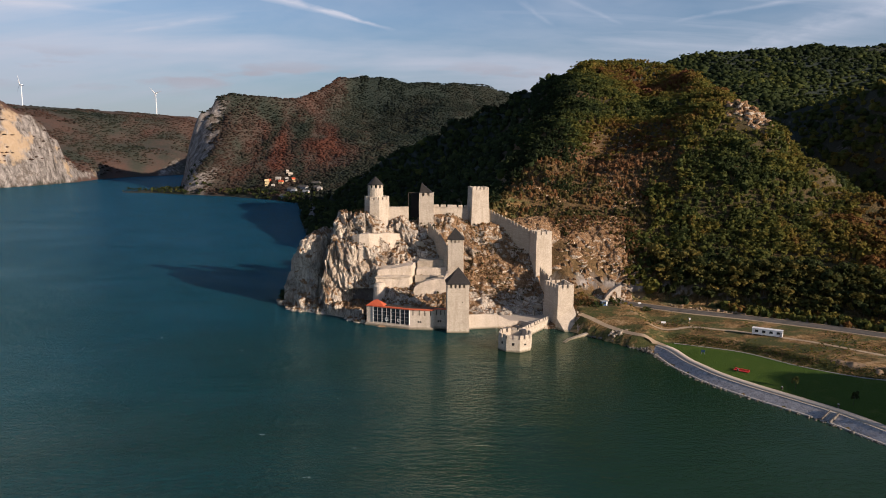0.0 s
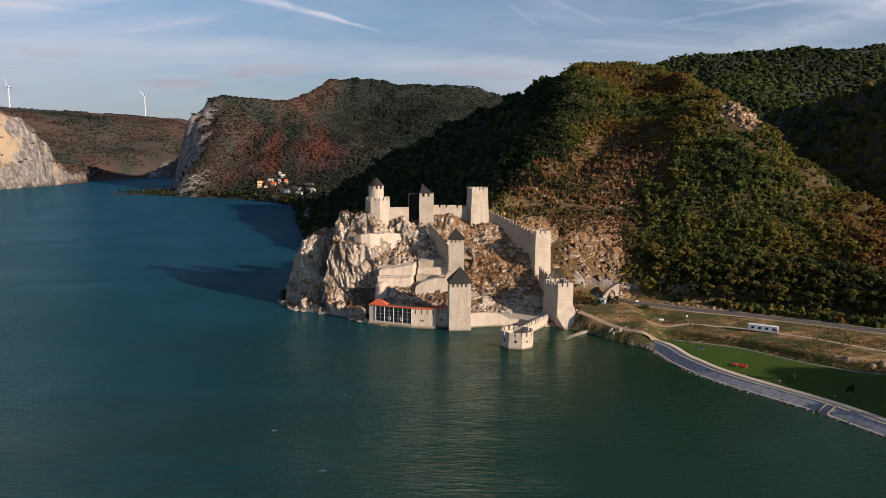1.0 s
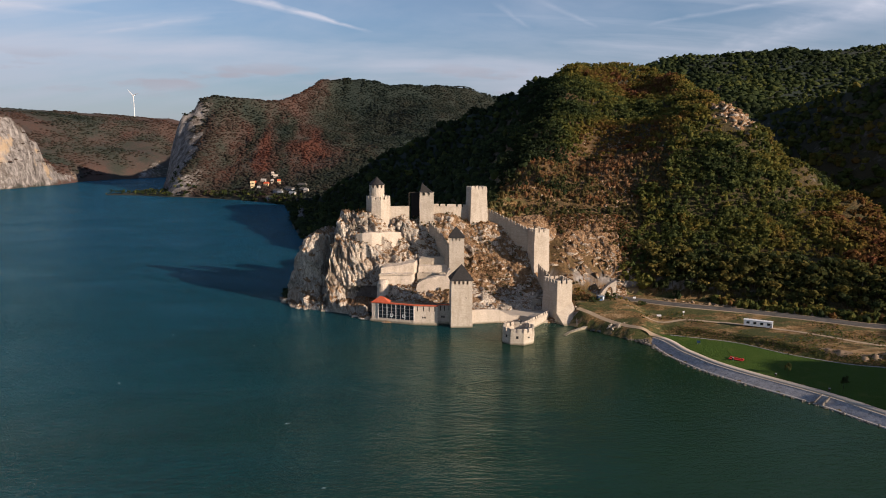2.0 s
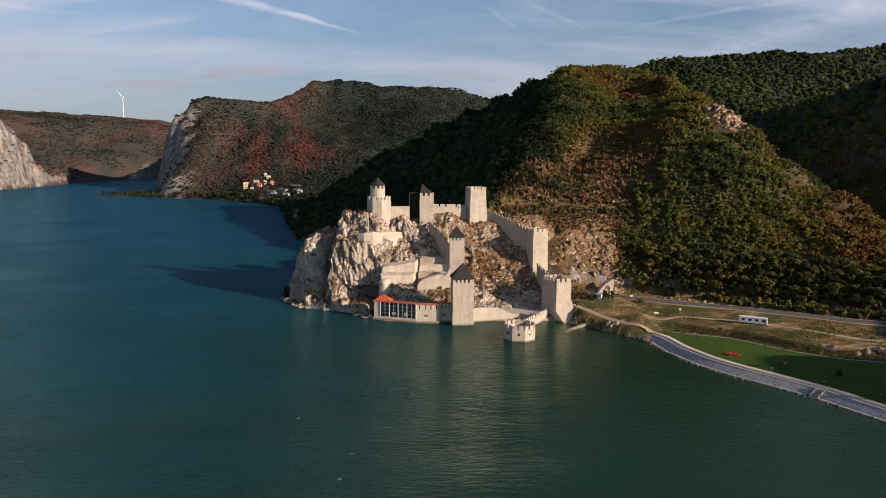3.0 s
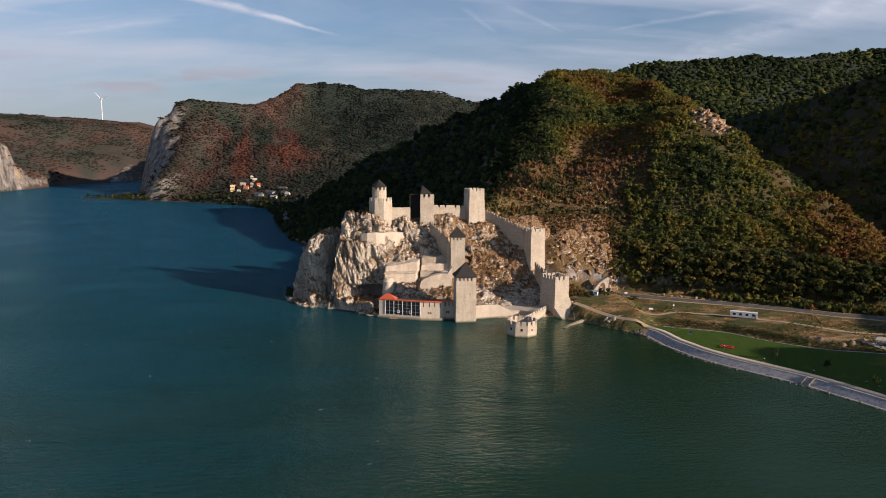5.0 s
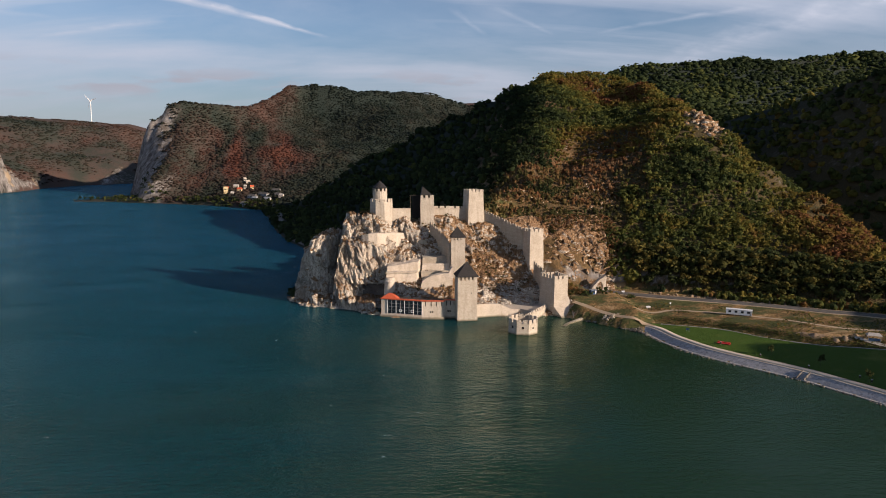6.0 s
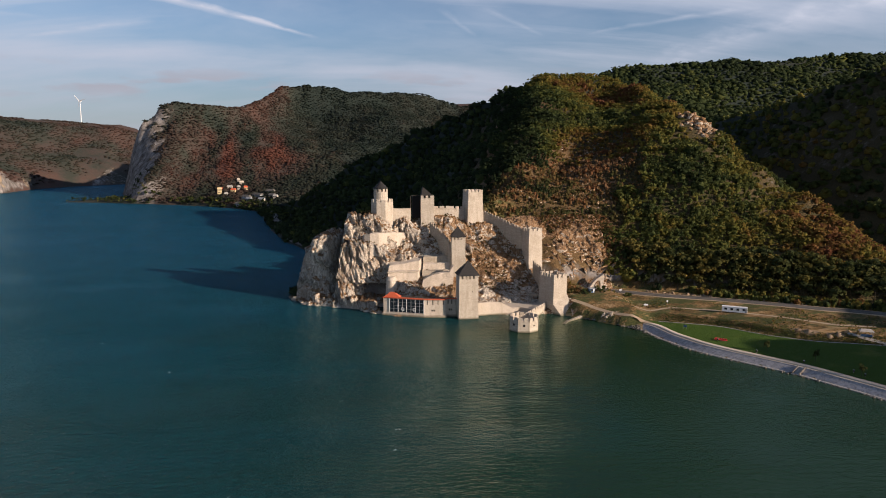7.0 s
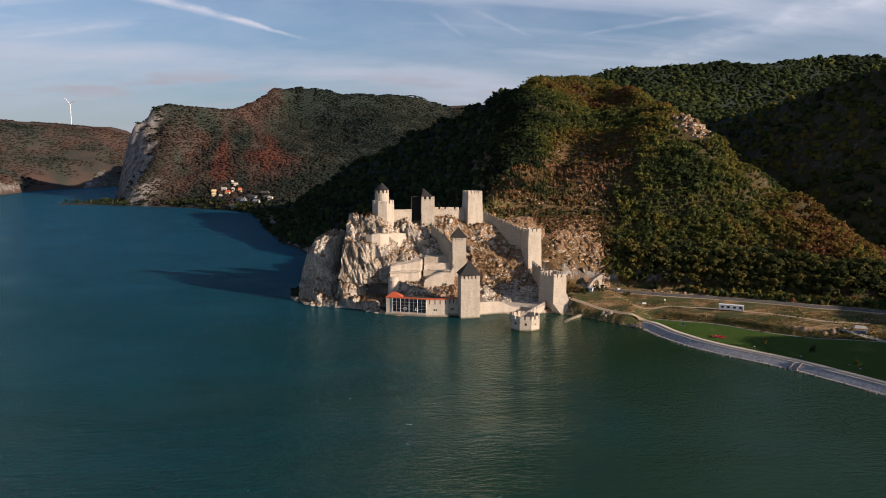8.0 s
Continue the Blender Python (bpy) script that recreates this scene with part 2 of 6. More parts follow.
def mat_revetment():
    n = Nodes("stone_revetment", 0.8, 0.3)
    v = n.voronoi(1.15)
    e = n.voronoi(1.15, "DISTANCE_TO_EDGE")
    f = n.noise(0.3, 4)
    c = n.mix(n.sep(v.outputs["Color"])[0], (0.17, 0.168, 0.178), (0.33, 0.325, 0.335))
    c = n.mix(n.span(e.outputs["Distance"], 0.0, 0.12, 0.75, 0.0), c, (0.36, 0.34, 0.33))
    c = n.mix(n.span(f, 0.5, 0.7, 0, 0.35), c, (0.13, 0.12, 0.12))
    n.color(c).bump(e.outputs["Distance"], 0.6, 0.15)
    return n.mat


REVET = mat_revetment()


def mat_lawn():
    n = Nodes("mown_grass", 0.9, 0.15)
    a = n.noise(0.07, 5, 0.6)
    b = n.noise(2.2, 5, 0.7)
    c = n.mix(n.span(b, 0.3, 0.7), (0.030, 0.060, 0.006), (0.060, 0.105, 0.011))
    c = n.mix(n.span(a, 0.55, 0.75, 0, 0.5), c, (0.16, 0.15, 0.035))
    n.color(c).bump(n.noise(3.5, 5, 0.8), 1.0, 0.4)
    return n.mat


LAWN = mat_lawn()


# autumn tones with raised blue: distance haze is put into the colour
FAR_HAZE_STOPS = ((0.0, (0.024, 0.038, 0.031)), (0.3, (0.048, 0.053, 0.040)), (0.5, (0.086, 0.064, 0.052)), (0.7, (0.112, 0.063, 0.049)), (0.85, (0.145, 0.066, 0.048)), (1.0, (0.175, 0.072, 0.050)))


def mat_ground():
    """Dry grass, soil and scrub; bare limestone where the ground is steep."""
    n = Nodes("hill_ground", 0.95, 0.15)
    a = n.noise(0.02, 6, 0.6)
    b = n.noise(0.12, 7, 0.7)
    c = n.noise(1.1, 6, 0.7)
    soil = n.ramp(n.math("ADD", n.math("MULTIPLY", b, 0.55), n.math("MULTIPLY", c, 0.45)), (0.38, (0.04, 0.031, 0.013)), (0.46, (0.11, 0.070, 0.026)), (0.53, (0.22, 0.135, 0.054)), (0.62, (0.42, 0.285, 0.15)))
    scrub = n.ramp(c, (0.35, (0.03, 0.045, 0.014)), (0.65, (0.085, 0.09, 0.03)))
    g = n.mix(n.span(n.noise(0.06, 6, 0.7, (1, 1.6, 1)), 0.46, 0.55, 0, 0.9), soil, scrub)
    g = n.mix(n.span(n.noise(0.045, 5, 0.65, (1, 1.8, 1), 0.6), 0.58, 0.66, 0, 0.8), g, (0.36, 0.25, 0.135))
    tone = n.math("ADD", n.attr("tint"), n.math("MULTIPLY", n.math("SUBTRACT", n.math("ADD", n.math("MULTIPLY", b, 0.6), n.math("MULTIPLY", a, 0.4)), 0.5), 1.1))
    far = n.mix(0.4, n.ramp(n.math("SUBTRACT", tone, 0.06), *FAR_HAZE_STOPS), (0.022, 0.022, 0.018))
    up = n.sep(n.nrm)[2]
    y = n.sep(n.pos)[1]
    g = n.mix(n.span(y, 420, 600), g, far)
    rk = n.ramp(n.noise(0.09, 8, 0.75, (1, 1, 0.5), 0.6), (0.36, (0.05, 0.043, 0.038)), (0.46, (0.14, 0.125, 0.115)), (0.54, (0.215, 0.195, 0.18)), (0.66, (0.37, 0.335, 0.305)))
    rk = n.mix(n.span(n.noise(0.03, 7, 0.72, (1, 1, 1.6), 0.5), 0.52, 0.60, 0, 0.6), rk, (0.075, 0.058, 0.044))
    ochre = n.math("MULTIPLY", n.span(n.noise(0.014, 5, 0.6), 0.54, 0.60, 0, 0.8), n.span(n.sep(n.pos)[0], -700, -720))
    rk = n.mix(ochre, rk, (0.36, 0.265, 0.165))
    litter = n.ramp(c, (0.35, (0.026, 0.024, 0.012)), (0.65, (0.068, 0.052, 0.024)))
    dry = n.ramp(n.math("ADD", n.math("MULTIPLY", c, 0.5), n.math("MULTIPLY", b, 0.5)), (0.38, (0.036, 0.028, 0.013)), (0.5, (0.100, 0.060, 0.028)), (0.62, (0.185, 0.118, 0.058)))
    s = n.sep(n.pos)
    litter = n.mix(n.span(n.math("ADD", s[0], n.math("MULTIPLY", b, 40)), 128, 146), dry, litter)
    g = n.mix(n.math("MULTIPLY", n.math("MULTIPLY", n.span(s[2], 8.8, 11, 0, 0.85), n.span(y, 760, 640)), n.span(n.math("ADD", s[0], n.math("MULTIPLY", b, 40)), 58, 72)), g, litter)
    steep = n.math("ADD", up, n.math("MULTIPLY", n.math("SUBTRACT", b, 0.5), 0.5))
    steep = n.math("SUBTRACT", steep, n.math("MULTIPLY", n.span(n.sep(n.pos)[0], -800, -790, 0, 0.25), n.span(n.math("SUBTRACT", n.sep(n.pos)[0], n.math("MINIMUM", n.math("ADD", n.math("MULTIPLY", y, -0.43), 142.5), -414.0)), 6, -6)))
    g = n.mix(n.span(steep, 0.5, 0.62, 1, 0), g, rk)
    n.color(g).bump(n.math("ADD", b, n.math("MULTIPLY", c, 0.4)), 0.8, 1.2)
    return n.mat


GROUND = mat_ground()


def mat_rock():
    """Weathered limestone: pale broken faces, grey bands and dark seeps that run down, brown turf on what is flat."""
    n = Nodes("limestone_crag", 0.9, 0.2)
    a = n.noise(0.07, 6, 0.6)
    b = n.noise(0.45, 9, 0.74, (1, 1, 0.34), 1.1)
    c = n.noise(1.7, 7, 0.74, (1, 1, 0.5), 0.5)
    f = n.math("ADD", n.math("MULTIPLY", b, 0.58), n.math("MULTIPLY", c, 0.42))
    rock = n.ramp(f, (0.35, (0.065, 0.053, 0.043)), (0.42, (0.30, 0.245, 0.19)), (0.485, (0.60, 0.51, 0.405)), (0.57, (0.83, 0.745, 0.63)))
    grey = n.ramp(f, (0.36, (0.05, 0.048, 0.045)), (0.46, (0.17, 0.16, 0.145)), (0.56, (0.40, 0.375, 0.34)), (0.66, (0.62, 0.58, 0.52)))
    rock = n.mix(n.span(n.noise(0.11, 6, 0.65, (1, 1, 0.5), 0.6), 0.46, 0.58, 0, 0.55), rock, grey)
    rock = n.mix(n.span(a, 0.5, 0.64, 0, 0.5), rock, (0.27, 0.18, 0.115))
    plant = n.ramp(n.math("ADD", n.math("MULTIPLY", c, 0.6), n.math("MULTIPLY", n.noise(0.5, 6, 0.7), 0.4)), (0.37, (0.05, 0.042, 0.02)), (0.44, (0.165, 0.095, 0.045)), (0.51, (0.31, 0.178, 0.088)), (0.58, (0.40, 0.29, 0.175)), (0.65, (0.62, 0.52, 0.41)))
    up = n.math("ADD", n.sep(n.nrm)[2], n.math("MULTIPLY", n.math("SUBTRACT", b, 0.5), 1.3))
    s = n.sep(n.pos)
    low = n.math("MULTIPLY", n.span(s[2], 17, 10, 0, -0.55), n.span(s[0], 4, 12))
    soil = n.span(n.math("ADD", n.math("ADD", n.math("ADD", up, low), n.math("ADD", n.span(s[0], -14, 2, 0.0, 0.30), n.span(s[0], 50, 62, 0.0, 0.22))), n.math("MULTIPLY", n.math("SUBTRACT", n.noise(0.2, 6, 0.7), 0.52), 2.2)), 0.52, 0.66)
    c2 = n.mix(soil, rock, plant)
    stain = n.noise(0.42, 8, 0.76, (1, 1, 0.2), 1.0)
    c2 = n.mix(n.span(stain, 0.55, 0.64, 0, 0.62), c2, (0.085, 0.072, 0.058))
    n.color(c2).bump(n.math("ADD", f, n.math("MULTIPLY", n.noise(1.1, 8, 0.82, (1, 1, 0.5), 0.4), 1.0)), 1.0, 1.5)
    return n.mat


ROCK = mat_rock()


def mat_water():
    """Turbid river: a green-blue body under a tinted gloss; greener by the bank, bluer in the stream, where the sky's
    reflected blue is painted into the colour.
    """
    n = Nodes("river_water")
    t = n.t
    p = n.sep(n.pos)
    drift = n.math("MULTIPLY", n.math("SUBTRACT", n.noise(0.006, 4, 0.5, (1, 2.2, 1)), 0.5), 260.0)
    stream = n.span(n.math("ADD", n.math("ADD", p[0], n.math("MULTIPLY", p[1], -0.22)), drift), 0, -220)
    c = n.mix(stream, (0.0076, 0.0260, 0.0112), (0.0050, 0.0490, 0.0640))
    reach = n.span(n.math("ADD", p[1], n.math("MULTIPLY", drift, 0.5)), 220, 620)
    # with distance, more of the sky's reflected blue goes into the body colour
    c = n.mix(n.math("MULTIPLY", reach, stream), c, (0.0100, 0.0640, 0.1100))
    patch = n.noise(0.03, 5, 0.6, (1, 2.0, 1), 0.5)
    c = n.mix(n.span(patch, 0.5, 0.75, 0, 0.35), c, (0.004, 0.016, 0.015))
    w1 = n.noise(0.10, 4, 0.5, (1.0, 2.4, 1), 0.5)
    w2 = n.noise(0.40, 4, 0.6, (0.6, 1.5, 1), 0.6)
    w3 = n.noise(1.3, 3, 0.6, (0.7, 1.2, 1), 0.4)
    gust = n.span(n.noise(0.011, 4, 0.6, (1, 1.8, 1), 0.6), 0.35, 0.65, 0.65, 1.25)
    chop = n.math("MULTIPLY", gust, n.span(n.math("ADD", n.math("ADD", p[0], n.math("MULTIPLY", p[1], -0.18)), n.math("MULTIPLY", drift, 0.6)), -10, -150, 0.085, 0.92))
    swell = n.math("ADD", n.math("ADD", n.math("MULTIPLY", w1, 1.1), n.math("MULTIPLY", w2, 2.0)), n.math("MULTIPLY", w3, 0.9))
    bump = t.nodes.new("ShaderNodeBump")
    bump.inputs["Strength"].default_value, bump.inputs["Distance"].default_value = 1.0, 1.0
    t.links.new(n.math("MULTIPLY", swell, chop), bump.inputs["Height"])
    body = t.nodes.new("ShaderNodeBsdfDiffuse")
    t.links.new(c, body.inputs["Color"])
    gloss = t.nodes.new("ShaderNodeBsdfGlossy")
    t.links.new(n.mix(stream, (0.80, 0.84, 0.66), (0.42, 0.74, 0.92)), gloss.inputs["Color"])
    t.links.new(n.span(n.noise(0.012, 4), 0.35, 0.65, 0.06, 0.14), gloss.inputs["Roughness"])
    fres = t.nodes.new("ShaderNodeFresnel")
    fres.inputs["IOR"].default_value = 1.33
    for node in (body, gloss, fres):
        t.links.new(bump.outputs[0], node.inputs["Normal"])
    both = t.nodes.new("ShaderNodeMixShader")
    t.links.new(n.math("MULTIPLY", fres.outputs[0], n.span(stream, 0.0, 1.0, 0.92, 1.05)), both.inputs[0])
    t.links.new(body.outputs[0], both.inputs[1])
    t.links.new(gloss.outputs[0], both.inputs[2])
    out = t.nodes["Material Output"]
    t.links.new(both.outputs[0], out.inputs["Surface"])
    t.nodes.remove(n.b)
    return n.mat


WATER = mat_water()


def mat_glass():
    n = Nodes("dark_glass", 0.08, 0.5)
    n.color((0.02, 0.025, 0.03))
    return n.mat


GLASS = mat_glass()


def let_through(n, c, share):
    """Thin leaves: a share of the light passes through them."""
    t = n.t
    trans = t.nodes.new("ShaderNodeBsdfTranslucent")
    t.links.new(c, trans.inputs["Color"])
    both = t.nodes.new("ShaderNodeMixShader")
    both.inputs[0].default_value = share
    t.links.new(n.b.outputs[0], both.inputs[1])
    t.links.new(trans.outputs[0], both.inputs[2])
    t.links.new(both.outputs[0], t.nodes["Material Output"].inputs["Surface"])


def mat_leaf(name, stops, gloss=0.12, speck=0.12, thin=0.46):
    n = Nodes(name, 0.85, gloss)
    f = n.math("ADD", n.math("MULTIPLY", n.attr("tint"), 1 - speck), n.math("MULTIPLY", n.island, speck))
    c = n.ramp(f, *stops)
    c = n.mix(n.span(n.noise(0.6, 3), 0.3, 0.7), c, n.mix(0.35, c, (0, 0, 0)), "MIX")
    n.color(c)
    let_through(n, c, thin)
    return n.mat


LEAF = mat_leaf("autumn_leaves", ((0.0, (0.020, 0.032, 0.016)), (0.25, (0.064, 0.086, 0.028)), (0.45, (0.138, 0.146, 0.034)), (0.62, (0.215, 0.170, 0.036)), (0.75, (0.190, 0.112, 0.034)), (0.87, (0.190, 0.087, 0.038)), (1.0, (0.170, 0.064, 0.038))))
FAR_LEAF = mat_leaf("hazy_far_autumn_leaves", FAR_HAZE_STOPS, 0.1, 0.08, 0.5)
RUST = mat_leaf("rusty_scrub", ((0.0, (0.060, 0.070, 0.024)), (0.4, (0.150, 0.115, 0.042)), (0.7, (0.270, 0.130, 0.058)), (1.0, (0.34, 0.22, 0.115))))


def tree_mat():
    n = Nodes("roadside_leaves", 0.85, 0.15)
    f = n.math("ADD", n.math("MULTIPLY", n.rand(), 0.72), n.math("MULTIPLY", n.island, 0.28))
    c = n.ramp(f, (0.0, (0.026, 0.038, 0.016)), (0.45, (0.062, 0.074, 0.023)), (0.75, (0.13, 0.115, 0.03)), (1.0, (0.22, 0.155, 0.036)))
    n.color(c)
    let_through(n, c, 0.45)
    return n.mat


TREE_LEAF = tree_mat()


# ---- helpers for shapes ----
def part(name, bm, material, parent=None, label="", smooth=False):
    me = bpy.data.meshes.new(name)
    bm.to_mesh(me)
    bm.free()
    me.materials.append(material)
    if smooth:
        me.polygons.foreach_set("use_smooth", [True] * len(me.polygons))
    ob = new(name, me)
    if parent is not None:
        ob.parent = parent
    if label:
        tagged(ob, label)
    return ob


def thing(name, place, label, category, group="", kind=""):
    e = new(name)
    e.location = place
    e.empty_display_size = 1
    return tagged(e, label, category, group, kind)


def sheet(name, verts, faces, material, smooth=True):
    me = bpy.data.meshes.new(name)
    verts = np.asarray(verts, dtype=np.float32)
    faces = np.asarray(faces, dtype=np.int32)
    k = faces.shape[1]
    me.vertices.add(len(verts))
    me.vertices.foreach_set("co", verts.ravel())
    me.loops.add(faces.size)
    me.loops.foreach_set("vertex_index", faces.ravel())
    me.polygons.add(len(faces))
    me.polygons.foreach_set("loop_start", np.arange(0, faces.size, k, dtype=np.int32))
    me.polygons.foreach_set("loop_total", np.full(len(faces), k, dtype=np.int32))
    if smooth:
        me.polygons.foreach_set("use_smooth", np.ones(len(faces), dtype=bool))
    me.update(calc_edges=True)
    me.materials.append(material)
    return new(name, me)


def grid_faces(nu, nv):
    i = np.arange((nu - 1) * (nv - 1))
    u, v = i // (nv - 1), i % (nv - 1)
    a = u * nv + v
    return np.stack([a, a + nv, a + nv + 1, a + 1], 1)


def box(bm, lo, hi, m=None):
    c = [(x, y, z) for x in (lo[0], hi[0]) for y in (lo[1], hi[1]) for z in (lo[2], hi[2])]
    v = [bm.verts.new(m @ Vector(p) if m else p) for p in c]
    for f in ((0, 1, 3, 2), (4, 6, 7, 5), (0, 4, 5, 1), (2, 3, 7, 6), (0, 2, 6, 4), (1, 5, 7, 3)):
        bm.faces.new([v[i] for i in f])
    return bm


def prism(bm, foot, z0, z1, batter=0.0, tops=None):
    """An upright block on a footprint; the base is wider by batter. tops: a height for each corner."""
    cx, cy = sum(p[0] for p in foot) / len(foot), sum(p[1] for p in foot) / len(foot)
    lo, hi = [], []
    for i, (x, y) in enumerate(foot):
        d = math.hypot(x - cx, y - cy)
        k = 1 + batter / d
        lo.append(bm.verts.new((cx + (x - cx) * k, cy + (y - cy) * k, z0)))
        hi.append(bm.verts.new((x, y, tops[i] if tops else z1)))
    n = len(foot)
    bm.faces.new(lo[::-1])
    bm.faces.new(hi)
    for i in range(n):
        bm.faces.new([lo[i], lo[(i + 1) % n], hi[(i + 1) % n], hi[i]])
    bmesh.ops.recalc_face_normals(bm, faces=bm.faces)
    return bm


# ---- the lie of the land ----
def hash2(i, j, seed):
    h = (i.astype(np.int64) * 374761393 + j.astype(np.int64) * 668265263 + seed * 1442695041) & 0x7FFFFFFF
    h = ((h ^ (h >> 13)) * 1274126177) & 0x7FFFFFFF
    return ((h ^ (h >> 16)) & 0xFFFF) / 65535.0


def vnoise(x, y, seed=0):
    i, j = np.floor(x), np.floor(y)
    u, v = x - i, y - j
    u, v = u * u * (3 - 2 * u), v * v * (3 - 2 * v)
    a, b = hash2(i, j, seed), hash2(i + 1, j, seed)
    c, d = hash2(i, j + 1, seed), hash2(i + 1, j + 1, seed)
    return (a * (1 - u) + b * u) * (1 - v) + (c * (1 - u) + d * u) * v - 0.5


def fbm(x, y, size, octaves=4, seed=0, gain=0.5):
    s, amp = 0.0, 1.0
    for k in range(octaves):
        s = s + amp * vnoise(x / size + 17.3 * k, y / size - 9.1 * k, seed + k)
        size, amp = size / 2.03, amp * gain
    return s


def smooth(x, lo, hi):
    t = np.clip((x - lo) / (hi - lo), 0, 1)
    return t * t * (3 - 2 * t)


def along(X, Y, line, values=None):
    """The distance to a line of points, and the value there."""
    best = np.full(X.shape, 1e9)
    val = np.zeros(X.shape)
    for k in range(len(line) - 1):
        (ax, ay), (bx, by) = line[k][:2], line[k + 1][:2]
        dx, dy = bx - ax, by - ay
        t = np.clip(((X - ax) * dx + (Y - ay) * dy) / (dx * dx + dy * dy), 0, 1)
        d = np.hypot(X - ax - t * dx, Y - ay - t * dy)
        near = d < best
        best = np.where(near, d, best)
        if values is not None:
            val = np.where(near, values[k] + t * (values[k + 1] - values[k]), val)
    return best, val


def inside(X, Y, poly):
    r = np.zeros(X.shape, bool)
    for k in range(len(poly)):
        (ax, ay), (bx, by) = poly[k], poly[k - 1]
        if ay != by:
            r ^= ((ay > Y) != (by > Y)) & (X < (bx - ax) * (Y - ay) / (by - ay) + ax)
    return r


SHORE = [(420, -700), (260, -80), (210, 40), (165, 130), (135, 192), (129, 204), (122.5, 217), (112.3, 231), (103.5, 243), (96.5, 255), (92.5, 266), (90, 274), (88, 288), (80, 299), (68, 315), (60, 322), (44, 330), (11, 331), (-5, 327), (-42, 336), (-52, 350), (-66, 364), (-84, 366), (-96, 383), (-100, 400), (-74, 440), (-85, 520),
         (-120, 617), (-137, 657), (-165, 756), (-192, 887), (-231, 1037), (-266, 1079), (-321, 1125), (-377, 1161), (-428, 1186), (-474, 1198), (-522, 1225), (-598, 1237), (-592, 1246), (-530, 1262), (-505, 1300), (-545, 1400), (-585, 1500), (-600, 1650), (-560, 1850)]
RIGHT_BANK = SHORE + [(-400, 2050), (-100, 2200), (400, 2350), (4900, 2500), (4900, -4900), (1500, -4900)]
FAR_SHORE = [(-1500, -500), (-1000, 600), (-900, 1100), (-869, 1330), (-849, 1407), (-838, 1536), (-852, 1700), (-831, 1794), (-801, 1859), (-755, 1930), (-640, 2080), (-400, 2280), (200, 2480)]
LEFT_BANK = FAR_SHORE + [(4900, 2700), (4900, 4900), (-4900, 4900), (-4900, -4900)]
MAIN_FOOT = [(20, 372), (60, 356), (85, 366), (100, 367), (120, 357), (148, 342), (180, 326), (212, 305), (250, 296), (276, 330), (296, 410), (296, 510), (290, 620), (310, 760), (300, 900), (200, 1000), (0, 1000), (-150, 900), (-163, 756), (-135, 657), (-117, 617), (-82, 520), (-60, 440), (-20, 410)]
MAIN_CRESTS = [
    [(10, 396, 48), (54, 452, 72), (80, 520, 100), (110, 620, 143), (145, 745, 174)],
    [(145, 745, 174), (220, 735, 171), (215, 640, 144), (205, 560, 127), (201, 491, 115), (236, 440, 71), (250, 400, 50), (256, 370, 32), (258, 340, 15)],
    [(145, 745, 174), (99, 760, 156), (65, 780, 131), (27, 800, 115), (-13, 800, 97), (-39, 800, 79), (-110, 830, 46), (-170, 860, 12)],
]
FAR_FOOT = [(-428, 1190), (-377, 1165), (-321, 1128), (-266, 1085), (-231, 1042), (-180, 985), (-60, 1050), (100, 1080), (300, 1130), (500, 1250), (800, 1400), (900, 2200), (0, 2190), (-400, 2040), (-556, 1845), (-592, 1650), (-578, 1500), (-538, 1400), (-498, 1300), (-470, 1215)]
FAR_CREST = [(-523, 1470, 128), (-503, 1478, 177), (-472, 1487, 185), (-420, 1512, 191), (-378, 1533, 192), (-350, 1560, 186), (-332, 1608, 191), (-307, 1671, 211), (-280, 1752, 238), (-233, 1784, 250), (-146, 1798, 245), (-65, 1807, 232), (48, 1850, 236), (108, 1850, 235), (171, 1850, 219), (400, 1800, 208), (600, 1700, 240)]
ROAD = [(86, 361), (92.5, 354.5), (107, 344.5), (119.6, 337), (141, 327), (156.5, 318), (172, 308.7), (188, 297.5), (202, 290.4), (240, 262), (300, 205), (390, 110)]
LAWN_BACK = [(93, 299), (98, 297.5), (121, 283), (136, 264), (153, 250), (170, 242.5), (205, 222), (260, 170), (330, 90)]


def level(X, Y, line, soft=18.0):
    """The height of a crest line as it bears on a place: near stretches count most."""
    total, weight = np.zeros(X.shape), np.zeros(X.shape)
    for (ax, ay, az), (bx, by, bz) in zip(line, line[1:]):
        n = max(1, int(math.hypot(bx - ax, by - ay) / 22))
        for k in range(n):
            t = (k + 0.5) / n
            w = ((X - ax - t * (bx - ax)) ** 2 + (Y - ay - t * (by - ay)) ** 2 + soft * soft) ** -2.5
            total += w * (az + t * (bz - az))
            weight += w
    return total / weight


def crest(X, Y, line, foot_d, power):
    d, _ = along(X, Y, line)
    return level(X, Y, line) * np.clip(foot_d / (foot_d + np.maximum(d - 4, 0) + 1e-6), 0, 1) ** power


def ridge(X, Y, line, reach, base, power=1.2):
    d, z = along(X, Y, line, [p[2] for p in line])
    return z * np.clip(1 - d / (z * reach + base), 0, 1) ** power


